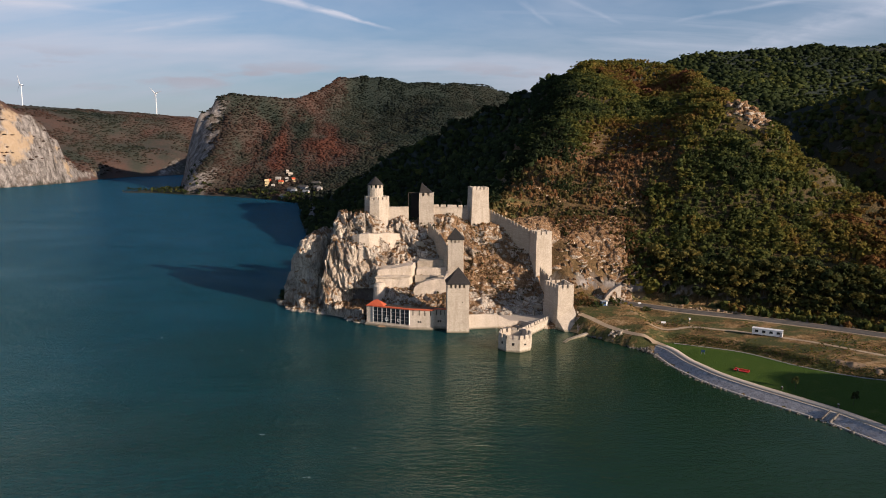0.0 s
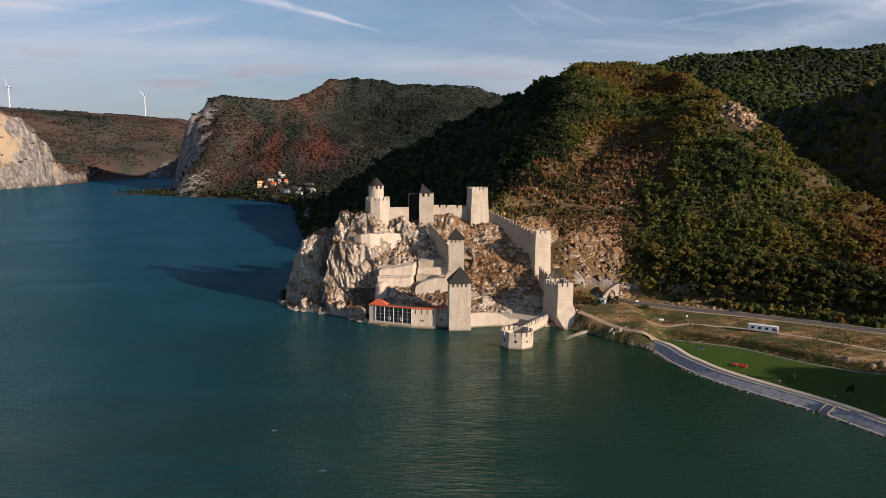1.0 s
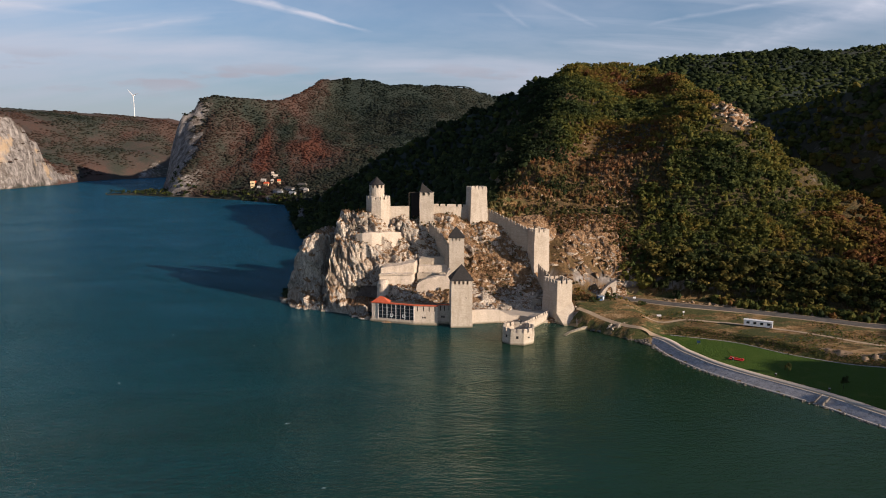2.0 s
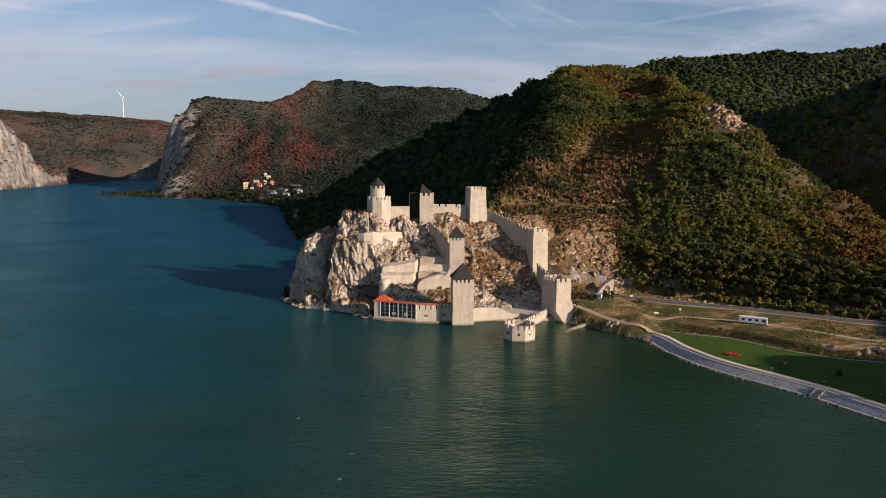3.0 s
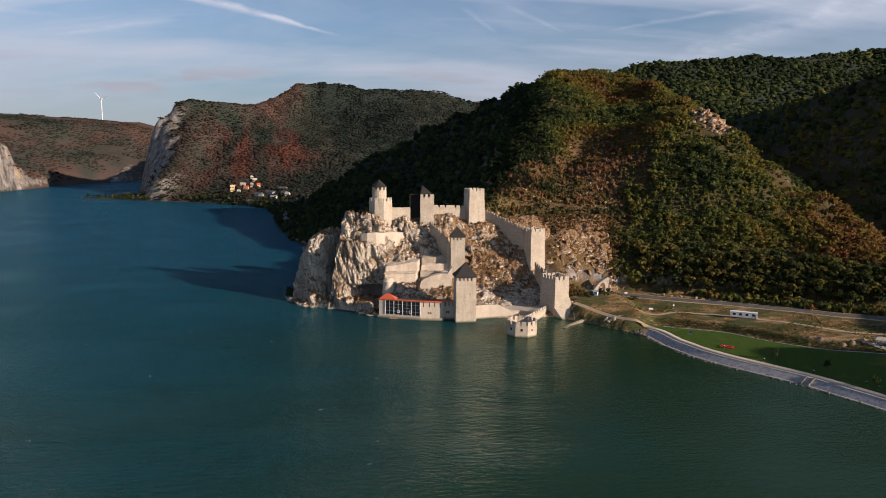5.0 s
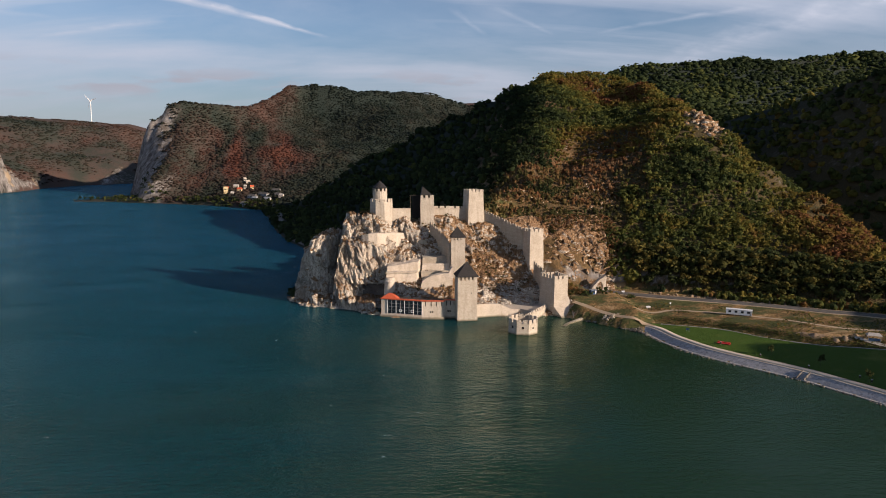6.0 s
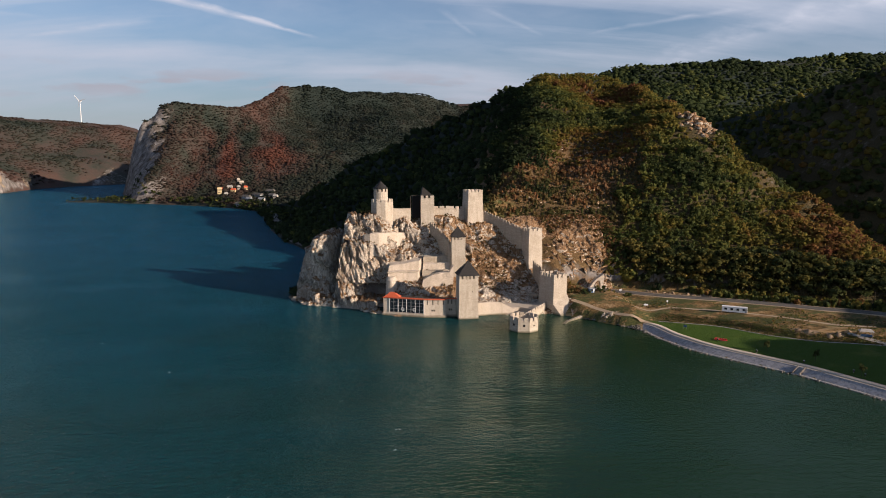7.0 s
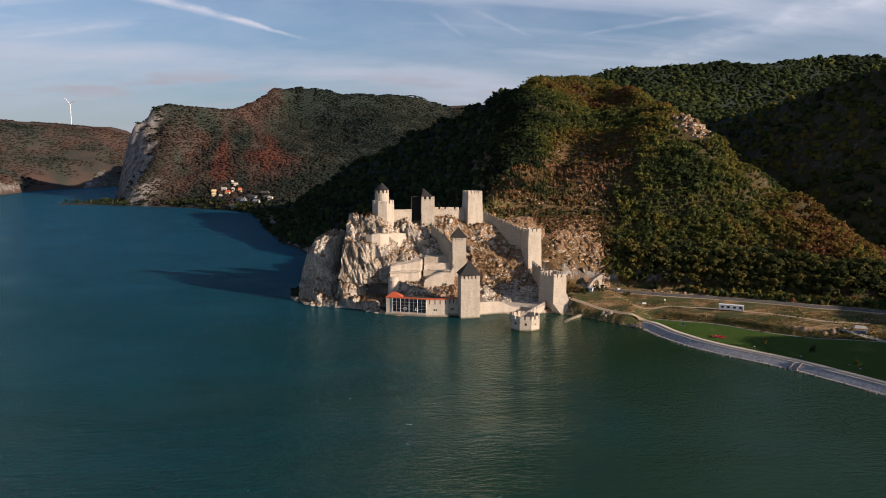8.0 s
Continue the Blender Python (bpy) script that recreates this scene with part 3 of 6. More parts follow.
def crag(X, Y):
    """The rock that carries the castle."""
    mid = np.interp(Y, [326, 332, 338, 345, 352, 360, 366, 373, 380, 386, 395], [-3, 1.5, 6, 10.5, 14, 18, 25, 33, 41, 47, 49])
    slope = np.interp(Y, [326, 332, 342, 347, 352, 360, 366, 371, 375, 381, 386, 395], [-3, 1.5, 2.5, 6, 9, 14.5, 19, 22, 26, 36, 44, 47])
    mid = mid + (slope - mid) * smooth(X, -4, 8)
    mid = mid + 5.5 * np.exp(-((X + 38) / 6) ** 2 - ((Y - 364) / 4) ** 2)
    mid = mid + 8.0 * np.exp(-((X + 29) / 6.5) ** 2 - ((Y - 381.5) / 4.5) ** 2) + 4.0 * np.exp(-(X / 8) ** 2 - ((Y - 385) / 4) ** 2)
    mid = mid + 7.5 * np.exp(-((X - 40) / 6.5) ** 2 - ((Y - 372) / 5.0) ** 2)
    left = np.interp(Y, [353, 357, 361, 364, 371, 377, 388], [-3, 5, 20, 35, 40.5, 51, 52])
    z = mid + (left - mid) * smooth(-X, 34, 44)
    # the ragged crown beside the keep
    z = np.minimum(z, np.interp(X, [-70, -64, -60, -56], [42, 46, 53, 60]))
    # the slab that leans on its west side, set back behind a cleft
    r = Y - np.interp(X, [-96, -93, -88, -82, -76, -66], [378, 376.5, 373, 370, 368, 366])
    slab = np.interp(r, [0, 2, 5, 8, 11, 14], [-3, 6, 19, 30, 38, 44])
    slab = np.minimum(slab, np.interp(X, [-98, -94.5, -92.6, -90, -84, -78, -68], [-8, 0, 13, 24, 34, 38.5, 41.5]))
    split = X + 63 + (378 - Y) * 0.40
    slab = slab - 22 * np.exp(-((split + 3.0) / 3.0) ** 2) * smooth(slab, 2, 10)
    z = slab + (z - slab) * smooth(split, -1.2, 1.2)
    # ledge at the waterline
    foot = Y - np.interp(X, [-86, -76, -66, -57, -47], [366, 358.5, 354, 349, 344])
    ledge = np.interp(foot, [-1.5, 0, 1.5, 3], [-5, -1, 4.2, 5.2]) * smooth(X, -86, -80) * smooth(-X, 44, 48) - 3 * (1 - smooth(X, -86, -80) * smooth(-X, 44, 48))
    z = np.maximum(z, np.where((Y < 368) & (X < -44), ledge, -8))
    back = 52 - (Y - 389) * 1.5
    z = np.where(X < 5, np.minimum(z, back), np.minimum(z, back + (X - 5) * 6))
    east = np.interp(Y, [352, 362, 370, 378, 386, 400], [4, 8, 13, 26, 38, 48])
    z = z + (np.minimum(east, z) - z) * smooth(X, 48, 62)
    return z


def land(X, Y):
    X, Y = np.asarray(X, float), np.asarray(Y, float)
    ds, _ = along(X, Y, SHORE)
    rb, lb = inside(X, Y, RIGHT_BANK), inside(X, Y, LEFT_BANK)
    dl, _ = along(X, Y, FAR_SHORE)
    # low bank, lawn, bank behind it, meadow
    z = np.interp(ds, [0, 4.8, 8.4, 60], [-0.6, 1.6, 2.2, 4.2])
    west = np.interp(ds, [0, 3, 12, 25, 40], [-0.4, 1.2, 4.0, 5.5, 6.6])
    z = np.where(Y > 292, west + (z - west) * smooth(X, 88, 97), z)
    dg, _ = along(X, Y, LAWN_BACK)
    behind = ~inside(X, Y, LAWN_BACK + [(900, -400), (-200, -400), (60, 299)])
    back = np.where(behind & (X > 60), dg, 0)
    z = z + 2.7 * smooth(back, 1, 9) + 0.6 * smooth(back, 20, 45)
    z = z + 0.5 * fbm(X, Y, 22, 3, 5) * smooth(back, 8, 20)
    # hills of this bank
    df, _ = along(X, Y, MAIN_FOOT + MAIN_FOOT[:1])
    im = inside(X, Y, MAIN_FOOT)
    h = np.zeros(X.shape)
    north = smooth(38 + 0.25 * (Y - 400) - X, -10, 50) * smooth(Y, 405, 460)
    for line, p in zip(MAIN_CRESTS, (0.5 + 0.85 * north, 0.5 + 0.8 * north, 0.75 + 0.5 * north)):
        h = np.maximum(h, crest(X, Y, line, df, p))
    h = h + smooth(df, 15, 90) * (16 * fbm(X, Y, 90, 4, 11) + 3 * fbm(X, Y, 22, 3, 12))
    h = h - smooth(df, 20, 80) * 9 * np.maximum(0, 0.25 - np.abs(fbm(X, Y, 130, 2, 21)))
    main = np.where(im, h, 0)
    df, _ = along(X, Y, FAR_FOOT + FAR_FOOT[:1])
    h = crest(X, Y, FAR_CREST, df, 0.62 + 0.63 * smooth(X, -455, -380))
    h = h + smooth(df, 25, 150) * (22 * fbm(X, Y, 170, 4, 31)) + smooth(df, 5, 40) * 6 * fbm(X, Y, 40, 3, 32)
    arete = [(-503, 1478, 158), (-488, 1440, 132), (-446, 1385, 95), (-424, 1290, 48), (-432, 1215, 14), (-436, 1198, 3)]
    h = np.maximum(h, crest(X, Y, arete, df, 0.45) + smooth(df, 3, 20) * 7 * fbm(X, Y, 22, 3, 33))
    farh = np.where(inside(X, Y, FAR_FOOT), h, 0)
    hill = np.maximum(main, farh)
    # first ten points of side: unseen ridge, heights fitted to shade the lawn
    side = [(290, -20, 35), (310, 37, 58), (335, 75, 80), (346, 93, 93), (355, 106, 95), (360, 114, 91), (366, 123, 80), (382, 148, 86), (393, 165, 86), (419, 205, 80), (480, 300, 85), (560, 410, 135), (650, 500, 180), (740, 700, 240), (850, 1100, 250), (1500, 1300, 300)]
    spur = [(620, 420, 215), (462, 540, 178), (435, 620, 165), (402, 740, 148), (376, 830, 130), (340, 900, 116), (250, 960, 100)]
    east = [(380, 1500, 225), (461, 1500, 257), (534, 1500, 280), (684, 1500, 288), (860, 1500, 297), (1022, 1500, 310), (1600, 1450, 340)]
    deep = [(-300, 3300, 300), (300, 3400, 330), (900, 3300, 330), (1700, 3000, 430), (2400, 2800, 500), (4000, 2500, 450)]
    wood = 14 * fbm(X, Y, 120, 4, 41)
    for line, reach, base in ((side, 0.95, 45), (spur, 0.75, 40), (east, 1.6, 150)):
        r = ridge(X, Y, line, reach, base)
        hill = np.maximum(hill, r + wood * smooth(r, 10, 80) * smooth(Y, 330, 460))
    z = np.where(rb, np.maximum(z + smooth(ds, 90, 300) * 6, hill), z)
    dr, _ = along(X, Y, ROAD)
    z = np.where(rb, 7.3 + (z - 7.3) * smooth(dr, 6, 12), z)
    rock = np.min([crag(X + dx, Y + dy) for dx in (-5, 0, 5) for dy in (-7, -3.5, 0, 4)], 0) - 4.0
    z = np.where(rb & (X < 95) & (Y < 420) & (Y > 320), np.maximum(z * smooth(X, 40, 62) - 1.5 * (1 - smooth(X, 40, 62)), np.maximum(rock, np.where(X > 15, main, 0) - 1.5 * (X < 70))), z)
    # far bank
    edge = [(-1500, 1200, 200), (-1350, 1700, 203), (-1190, 2300, 190), (-1060, 2330, 187), (-918, 2400, 181), (-795, 2420, 148), (-600, 2750, 150), (-300, 2900, 170), (4000, 3600, 200)]
    _, zc = along(X, Y, edge, [p[2] for p in edge])
    p = zc * np.clip(dl / 520, 0, 1) ** 0.72
    p = p + smooth(dl, 30, 200) * (1 - smooth(dl, 380, 520)) * 34 * fbm(X, Y, 230, 4, 51) + 3 * fbm(X, Y, 60, 3, 52) * smooth(dl, 10, 60)
    bluff = [(-1010, 1150, 185), (-940, 1380, 172), (-890, 1450, 158), (-870, 1490, 130), (-862, 1530, 70), (-868, 1560, 30)]
    p = np.maximum(p, crest(X, Y, bluff, dl, 0.55) + smooth(dl, 4, 30) * (20 * fbm(X, Y, 38, 4, 53) + 9 * np.abs(fbm(X, Y, 16, 3, 54))) - 12 * smooth(along(X, Y, bluff)[0], 60, 200))
    p = np.maximum(p, ridge(X, Y, deep, 3.2, 200))
    z = np.where(lb, np.maximum(p, 1.2 * smooth(dl, 0, 8)), z)
    bed = np.where(rb | lb, 0, -np.minimum(0.35 * np.minimum(ds, dl) + 0.6, 9))
    return np.where(rb | lb, z, bed)


def steps(*spans):
    out = [spans[0][0]]
    for lo, hi, d in spans:
        out.extend(np.linspace(lo, hi, max(2, int(round((hi - lo) / d)) + 1))[1:])
    return np.array(out)


def far_tone(x, y):
    """How far autumn has gone on the far slopes: 0 dark green, 1 rust red, in streaks that run downhill."""
    streak = fbm(x + 0.12 * y, y * 0.28, 34, 4, 84)
    broad = fbm(x + 40, y, 150, 3, 85)
    rust = smooth(-x, 160, 260) * smooth(1580 - y, 0, 120) * smooth(x, -445, -375) * smooth(y, 1215, 1320)
    crown = smooth(-x, 250, 330) * smooth(y, 1480, 1560)
    hill = 0.13 + 0.27 * smooth(-x, 130, 300) + 0.35 * broad + 0.30 * streak + rust * (0.17 + 0.75 * streak + 0.5 * broad) + 0.30 * crown
    bank = np.minimum(0.58 + 0.6 * fbm(x, y, 190, 4, 87) + 0.3 * streak, 0.72)
    return np.clip(np.where(inside(x, y, LEFT_BANK), bank, hill), 0, 1)


def build_ground():
    xs = steps((-4900, -1600, 220), (-1600, -1050, 40), (-1050, -780, 6), (-780, -600, 20), (-600, -420, 7), (-420, -120, 9), (-120, 300, 3), (300, 430, 4), (430, 560, 9), (560, 1100, 25), (1100, 4900, 220))
    ys = steps((-4900, -700, 400), (-700, 0, 40), (0, 190, 4.5), (190, 520, 3), (520, 850, 6), (850, 1180, 11), (1180, 1560, 8), (1560, 2000, 14), (2000, 2600, 28), (2600, 4900, 150))
    X, Y = np.meshgrid(xs, ys, indexing="ij")
    Z = land(X, Y)
    ob = sheet("ground", np.stack([X, Y, Z], -1).reshape(-1, 3), grid_faces(len(xs), len(ys)), GROUND)
    at = ob.data.attributes.new("tint", "FLOAT", "POINT")
    at.data.foreach_set("value", far_tone(X, Y).ravel().astype(np.float32))
    tagged(ob, "hilly river banks with dry grass, scrub and bare limestone", "ground", kind="structure")


build_ground()
bm = bmesh.new()
bm.faces.new([bm.verts.new(p) for p in ((-4900, -4900, 0), (4900, -4900, 0), (4900, 4900, 0), (-4900, 4900, 0))])
tagged(part("water", bm, WATER), "wide calm dark green river with small ripples", "water", kind="structure")


# ---- the castle rock ----
def build_crag():
    """A sheet with even steps along the slope of each section, broken into blocks and crevices."""
    xs, fine, count = np.arange(-106, 97, 0.5), np.arange(322, 412, 0.1), 290
    X, Y = np.meshgrid(xs, fine, indexing="ij")
    Z = crag(X, Y)
    main = land(X, Y)
    Z = np.where((X > 55) & (Z < main - 1), main - 1.5, Z)
    gx, gy = np.gradient(Z, xs, fine)
    run = np.concatenate([np.zeros((len(xs), 1)), np.cumsum(np.hypot(0.1, np.diff(Z, axis=1)), 1)], 1)
    rows = np.empty((len(xs), count, 5))
    for i in range(len(xs)):
        at = np.linspace(0, run[i, -1], count)
        for c, grid in enumerate((Y, Z, gx, gy)):
            rows[i, :, c + 1] = np.interp(at, run[i], grid[i])
        rows[i, :, 0] = xs[i]
    flat = rows.reshape(-1, 5)
    verts = flat[:, :3]
    g = np.clip(flat[:, 3:], -3.5, 3.5)
    N = np.column_stack([-g, np.ones(len(g))])
    N /= np.linalg.norm(N, axis=1)[:, None]
    amp = smooth(verts[:, 2], -1, 5) * (0.42 + 0.58 * smooth(-verts[:, 0], 0, 34)) * (1 - 0.35 * smooth(-verts[:, 0], 68, 78))
    push = np.empty(len(verts))
    slip = np.empty((len(verts), 3))
    for k, (x, y, z) in enumerate(verts):
        lean = Vector((x + 0.22 * z, y, z * 0.36))
        w = noise.noise_vector(lean * 0.11)
        q = lean + w * 1.6
        total = 1.0 * noise.fractal(lean * 0.5, 0.7, 2.2, 5) + 1.0 - 1.7 * abs(noise.noise(lean * 0.23)) - 1.3 * abs(noise.noise(lean * 0.62)) + 0.4 * noise.fractal(Vector((x, y, z * 0.7)) * 0.85, 0.6, 2.1, 4)
        for size, step, tilt in ((0.105, 3.0, 0.42), (0.26, 1.7, 0.5), (0.62, 0.85, 0.55), (1.35, 0.5, 0.4)):
            d, c = noise.voronoi(q * size)
            r = noise.cell_vector(c[0] * 13.7 + Vector((3, 5, 1)))
            off = (q * size - c[0]) / size
            crack = 1 - min(1, (d[1] - d[0]) / 0.22)
            total += step * (r.x - 0.5) + tilt * ((r.y - 0.5) * (off.x + off.y) + (r.z - 0.5) * off.z * 1.6) - 0.42 * step * crack
        push[k] = total
        slip[k] = w * 1.2
    out = verts + N * (push * amp)[:, None] + slip * amp[:, None]
    # the cave over the ledge
    cave = np.exp(-((out[:, 0] + 46.5) / 8.5) ** 4) * smooth(out[:, 2], 5.0, 5.8) * smooth(-out[:, 2], -13.5, -11) * smooth(-out[:, 1], -362, -358)
    out[:, 1] += 13 * cave
    ob = sheet("castle_rock", out, grid_faces(len(xs), count), ROCK, False)
    tagged(ob, "craggy pale limestone cliff with dry scrub rising from the river", "cliff", kind="structure")


build_crag()


# ---- the castle ----
def lift(ob, place):
    """Meshes are made in the place's own metres; their thing stands at its base."""
    ob.matrix_parent_inverse = Matrix.Translation(-Vector(place))
    return ob


def merlons(parent, place, a, b, z0, z1, w=1.5, gap=1.0, thick=0.8, height=1.7, mat=STONE, ends=True):
    """A row of merlons from a to b; z runs from z0 to z1."""
    a, b = Vector(a), Vector(b)
    L = (b - a).length
    n = max(1, round((L + gap) / (w + gap)))
    pitch = (L + gap) / n
    ww = pitch - gap
    d = (b - a) / L
    ang = math.atan2(d.y, d.x)
    me = None
    for i in range(n):
        s = i * pitch
        z = z0 + (z1 - z0) * (s + ww / 2) / L
        if me is None:
            bm = box(bmesh.new(), (0, 0, -0.5), (ww, thick, height))
            bmesh.ops.bevel(bm, geom=[e for e in bm.edges], offset=0.08, segments=1, affect="EDGES")
            me = bpy.data.meshes.new("merlon")
            bm.to_mesh(me)
            bm.free()
            me.materials.append(mat)
        o = new("merlon", me)
        o.parent = parent
        p = a + d * s
        o.matrix_local = Matrix.Translation((p.x - place[0], p.y - place[1], z - place[2])) @ Matrix.Rotation(ang, 4, "Z")


def tower_body(foot, z0, z1, batter, open_top=True, thick=1.2, sink=1.6):
    """A hollow-topped tower: walls, the ring of the parapet and the platform inside it."""
    bm = bmesh.new()
    cx, cy = sum(p[0] for p in foot) / len(foot), sum(p[1] for p in foot) / len(foot)
    n = len(foot)
    rows = 7
    rings = []
    for r in range(rows):
        t = r / (rows - 1)
        ring = []
        for x, y in foot:
            d = math.hypot(x - cx, y - cy)
            k = 1 + batter * (1 - t) ** 1.3 / d
            j = 0.10 if 0 < r < rows - 1 else 0.0
            ring.append(bm.verts.new((cx + (x - cx) * k + random.uniform(-j, j), cy + (y - cy) * k + random.uniform(-j, j), z0 + (z1 - z0) * t)))
        rings.append(ring)
    k = min(1 - thick / math.hypot(x - cx, y - cy) for x, y in foot)
    inner = [bm.verts.new((cx + (x - cx) * k, cy + (y - cy) * k, z1)) for x, y in foot]
    floor = [bm.verts.new((cx + (x - cx) * k, cy + (y - cy) * k, z1 - sink)) for x, y in foot]
    for a, b in zip(rings + [inner], rings[1:] + [inner, floor]):
        if a is inner and b is inner:
            continue
        for i in range(n):
            bm.faces.new([a[i], a[(i + 1) % n], b[(i + 1) % n], b[i]])
    bm.faces.new(floor)
    bm.faces.new(rings[0][::-1])
    bmesh.ops.recalc_face_normals(bm, faces=bm.faces)
    return bm


def roof(foot, apex, z, over=0.5, thick=0.25, flare=0.0):
    bm = bmesh.new()
    cx, cy = sum(p[0] for p in foot) / len(foot), sum(p[1] for p in foot) / len(foot)
    lo, hi, mid = [], [], []
    for x, y in foot:
        k = 1 + over / math.hypot(x - cx, y - cy)
        p = (cx + (x - cx) * k, cy + (y - cy) * k)
        lo.append(bm.verts.new((*p, z)))
        hi.append(bm.verts.new((*p, z + thick)))
        mid.append(bm.verts.new((apex[0] + (p[0] - apex[0]) * 0.62, apex[1] + (p[1] - apex[1]) * 0.62, z + thick + (apex[2] - z - thick) * (0.38 - flare))))
    tip = bm.verts.new(apex)
    n = len(foot)
    for i in range(n):
        j = (i + 1) % n
        bm.faces.new([lo[i], lo[j], hi[j], hi[i]])
        bm.faces.new([hi[i], hi[j], mid[j], mid[i]])
        bm.faces.new([mid[i], mid[j], tip])
    bm.faces.new(lo[::-1])
    bmesh.ops.recalc_face_normals(bm, faces=bm.faces)
    return bm


def weather(bm, amp=0.45, cuts=6):
    """Break the clean planes and edges of a block of old masonry."""
    bmesh.ops.triangulate(bm, faces=[f for f in bm.faces if len(f.verts) > 4])
    bmesh.ops.subdivide_edges(bm, edges=bm.edges[:], cuts=cuts, use_grid_fill=True)
    for v in bm.verts:
        v.co += noise.noise_vector(v.co * 0.22) * amp + noise.noise_vector(v.co * 0.8) * amp * 0.4
    return bm


def rect(corner, width, depth, turn):
    """A footprint: the front edge runs from corner along turn (degrees), depth goes to its left."""
    c, s = math.cos(radians(turn)), math.sin(radians(turn))
    x, y = corner
    return [(x, y), (x + width * c, y + width * s), (x + width * c - depth * s, y + width * s + depth * c), (x - depth * s, y + depth * c)]


def slits(parent, place, foot_a, foot_b, spots, w=0.35, h=1.1, name="window"):
    """Narrow near-black blocks that paint the shade of openings in the face from foot_a to foot_b: (share of the way,
    z).
    """
    a, b = Vector(foot_a), Vector(foot_b)
    d = (b - a).normalized()
    nrm = Vector((d.y, -d.x))
    for t, z in spots:
        c = a.lerp(b, t)
        bm = box(bmesh.new(), (-w / 2, -0.06, 0), (w / 2, 0.3, h), Matrix.Translation((c.x, c.y, z)) @ Matrix.Rotation(math.atan2(d.y, d.x), 4, "Z"))
        lift(part(name, bm, DARK, parent), place)


def tower(label, foot, z0, z1, batter=0.4, mat=STONE, merlon=(1.5, 1.0, 1.7), cap=None, cap_z=None, over=0.5):
    cx, cy = sum(p[0] for p in foot) / len(foot), sum(p[1] for p in foot) / len(foot)
    place = (cx, cy, z0)
    t = thing("castle_tower", place, label, "tower", "towers of the castle")
    lift(part("wall", tower_body(foot, z0, z1, batter), mat, t), place)
    n = len(foot)
    for i in range(n):
        a, b = Vector(foot[i]), Vector(foot[(i + 1) % n])
        d = (b - a).normalized()
        merlons(t, place, (a.x, a.y), (b.x - d.x * 0.85, b.y - d.y * 0.85), z1, z1, merlon[0], merlon[1], 0.8, merlon[2], mat)
    if cap:
        lift(part("roof", roof(foot, cap, cap_z if cap_z else z1 + merlon[2], over), ROOF, t, "dark shingled pyramid roof"), place)
    return t, place


def curtain(label, line, base, tops, thick=1.3, mat=STONE, merlon=(1.5, 0.9, 1.5), crown=True):
    """A wall along a line of points; tops: the height at each point."""
    place = (*line[0], min(base))
    t = thing("curtain_wall", place, label, "castle wall", "curtain walls of the castle")
    bm = bmesh.new()
    rows = []
    for k, (x, y) in enumerate(line):
        a = Vector(line[max(k - 1, 0)])
        b = Vector(line[min(k + 1, len(line) - 1)])
        d = (b - a).normalized()
        nx, ny = -d.y, d.x
        rows.append([bm.verts.new((x, y, base[k])), bm.verts.new((x + nx * thick, y + ny * thick, base[k])), bm.verts.new((x + nx * thick, y + ny * thick, tops[k])), bm.verts.new((x, y, tops[k]))])
    for a, b in zip(rows, rows[1:]):
        for i in range(4):
            j = (i + 1) % 4
            bm.faces.new([a[i], a[j], b[j], b[i]])
    bm.faces.new(rows[0])
    bm.faces.new(rows[-1][::-1])
    bmesh.ops.recalc_face_normals(bm, faces=bm.faces)
    lift(part("wall", bm, mat, t), place)
    if crown:
        for k in range(len(line) - 1):
            merlons(t, place, line[k], line[k + 1], tops[k], tops[k + 1], *merlon[:2], 0.6, merlon[2], mat)
    return t, place


def octagon(cx, cy, r, turn=22.5, n=8):
    return [(cx + r * math.cos(radians(turn + i * 360 / n)), cy + r * math.sin(radians(turn + i * 360 / n))) for i in range(n)]


# keep with its drum and cone
foot = octagon(-42.2, 385.5, 6.9, 16)
t, p = tower("tall pale stone keep with octagonal base and round drum", foot, 40, 58.4, 0.6)
drum = octagon(-43.0, 385.5, 4.25, 0, 20)
lift(part("drum", tower_body(drum, 56.5, 64.6, 0.1), STONE, t), p)
for i in range(0, 20, 2):
    a, b = Vector(drum[i]), Vector(drum[(i + 1) % 20])
    merlons(t, p, (a.x, a.y), (b.x, b.y), 64.6, 64.6, 1.3, 0.1, 0.6, 1.9)
lift(part("roof", roof(drum, (-43.0, 385.5, 71.0), 66.4, 0.25), ROOF, t, "dark shingled cone roof"), p)

# tower with the half roof, open to the back
foot = rect((-18.6, 384), 8.0, 8.0, 1)
t, p = tower("square pale stone tower under a dark half roof", foot, 38, 60.4, 0.2, merlon=(1.5, 1.3, 1.7))
bm = bmesh.new()
v = [bm.verts.new(q) for q in ((-18.4, 385, 61.9), (-11.0, 385.2, 61.9), (-11.2, 391.6, 61.9), (-18.6, 391.6, 61.9), (-17.3, 385.6, 67.4), (-17.4, 391.2, 67.4))]
for f in ((0, 1, 4), (1, 2, 5, 4), (2, 3, 5), (3, 0, 4, 5), (3, 2, 1, 0)):
    bm.faces.new([v[i] for i in f])
lift(part("roof", bm, ROOF, t, "dark shingled half roof"), p)
bm = bmesh.new()
box(bm, (-24.9, 387.2, 50), (-24.55, 387.55, 62.2))
box(bm, (-24.9, 387.2, 61.9), (-18.5, 387.5, 62.2))
lift(part("timber_frame", bm, TIMBER, t, "slender dark timber frame"), p)
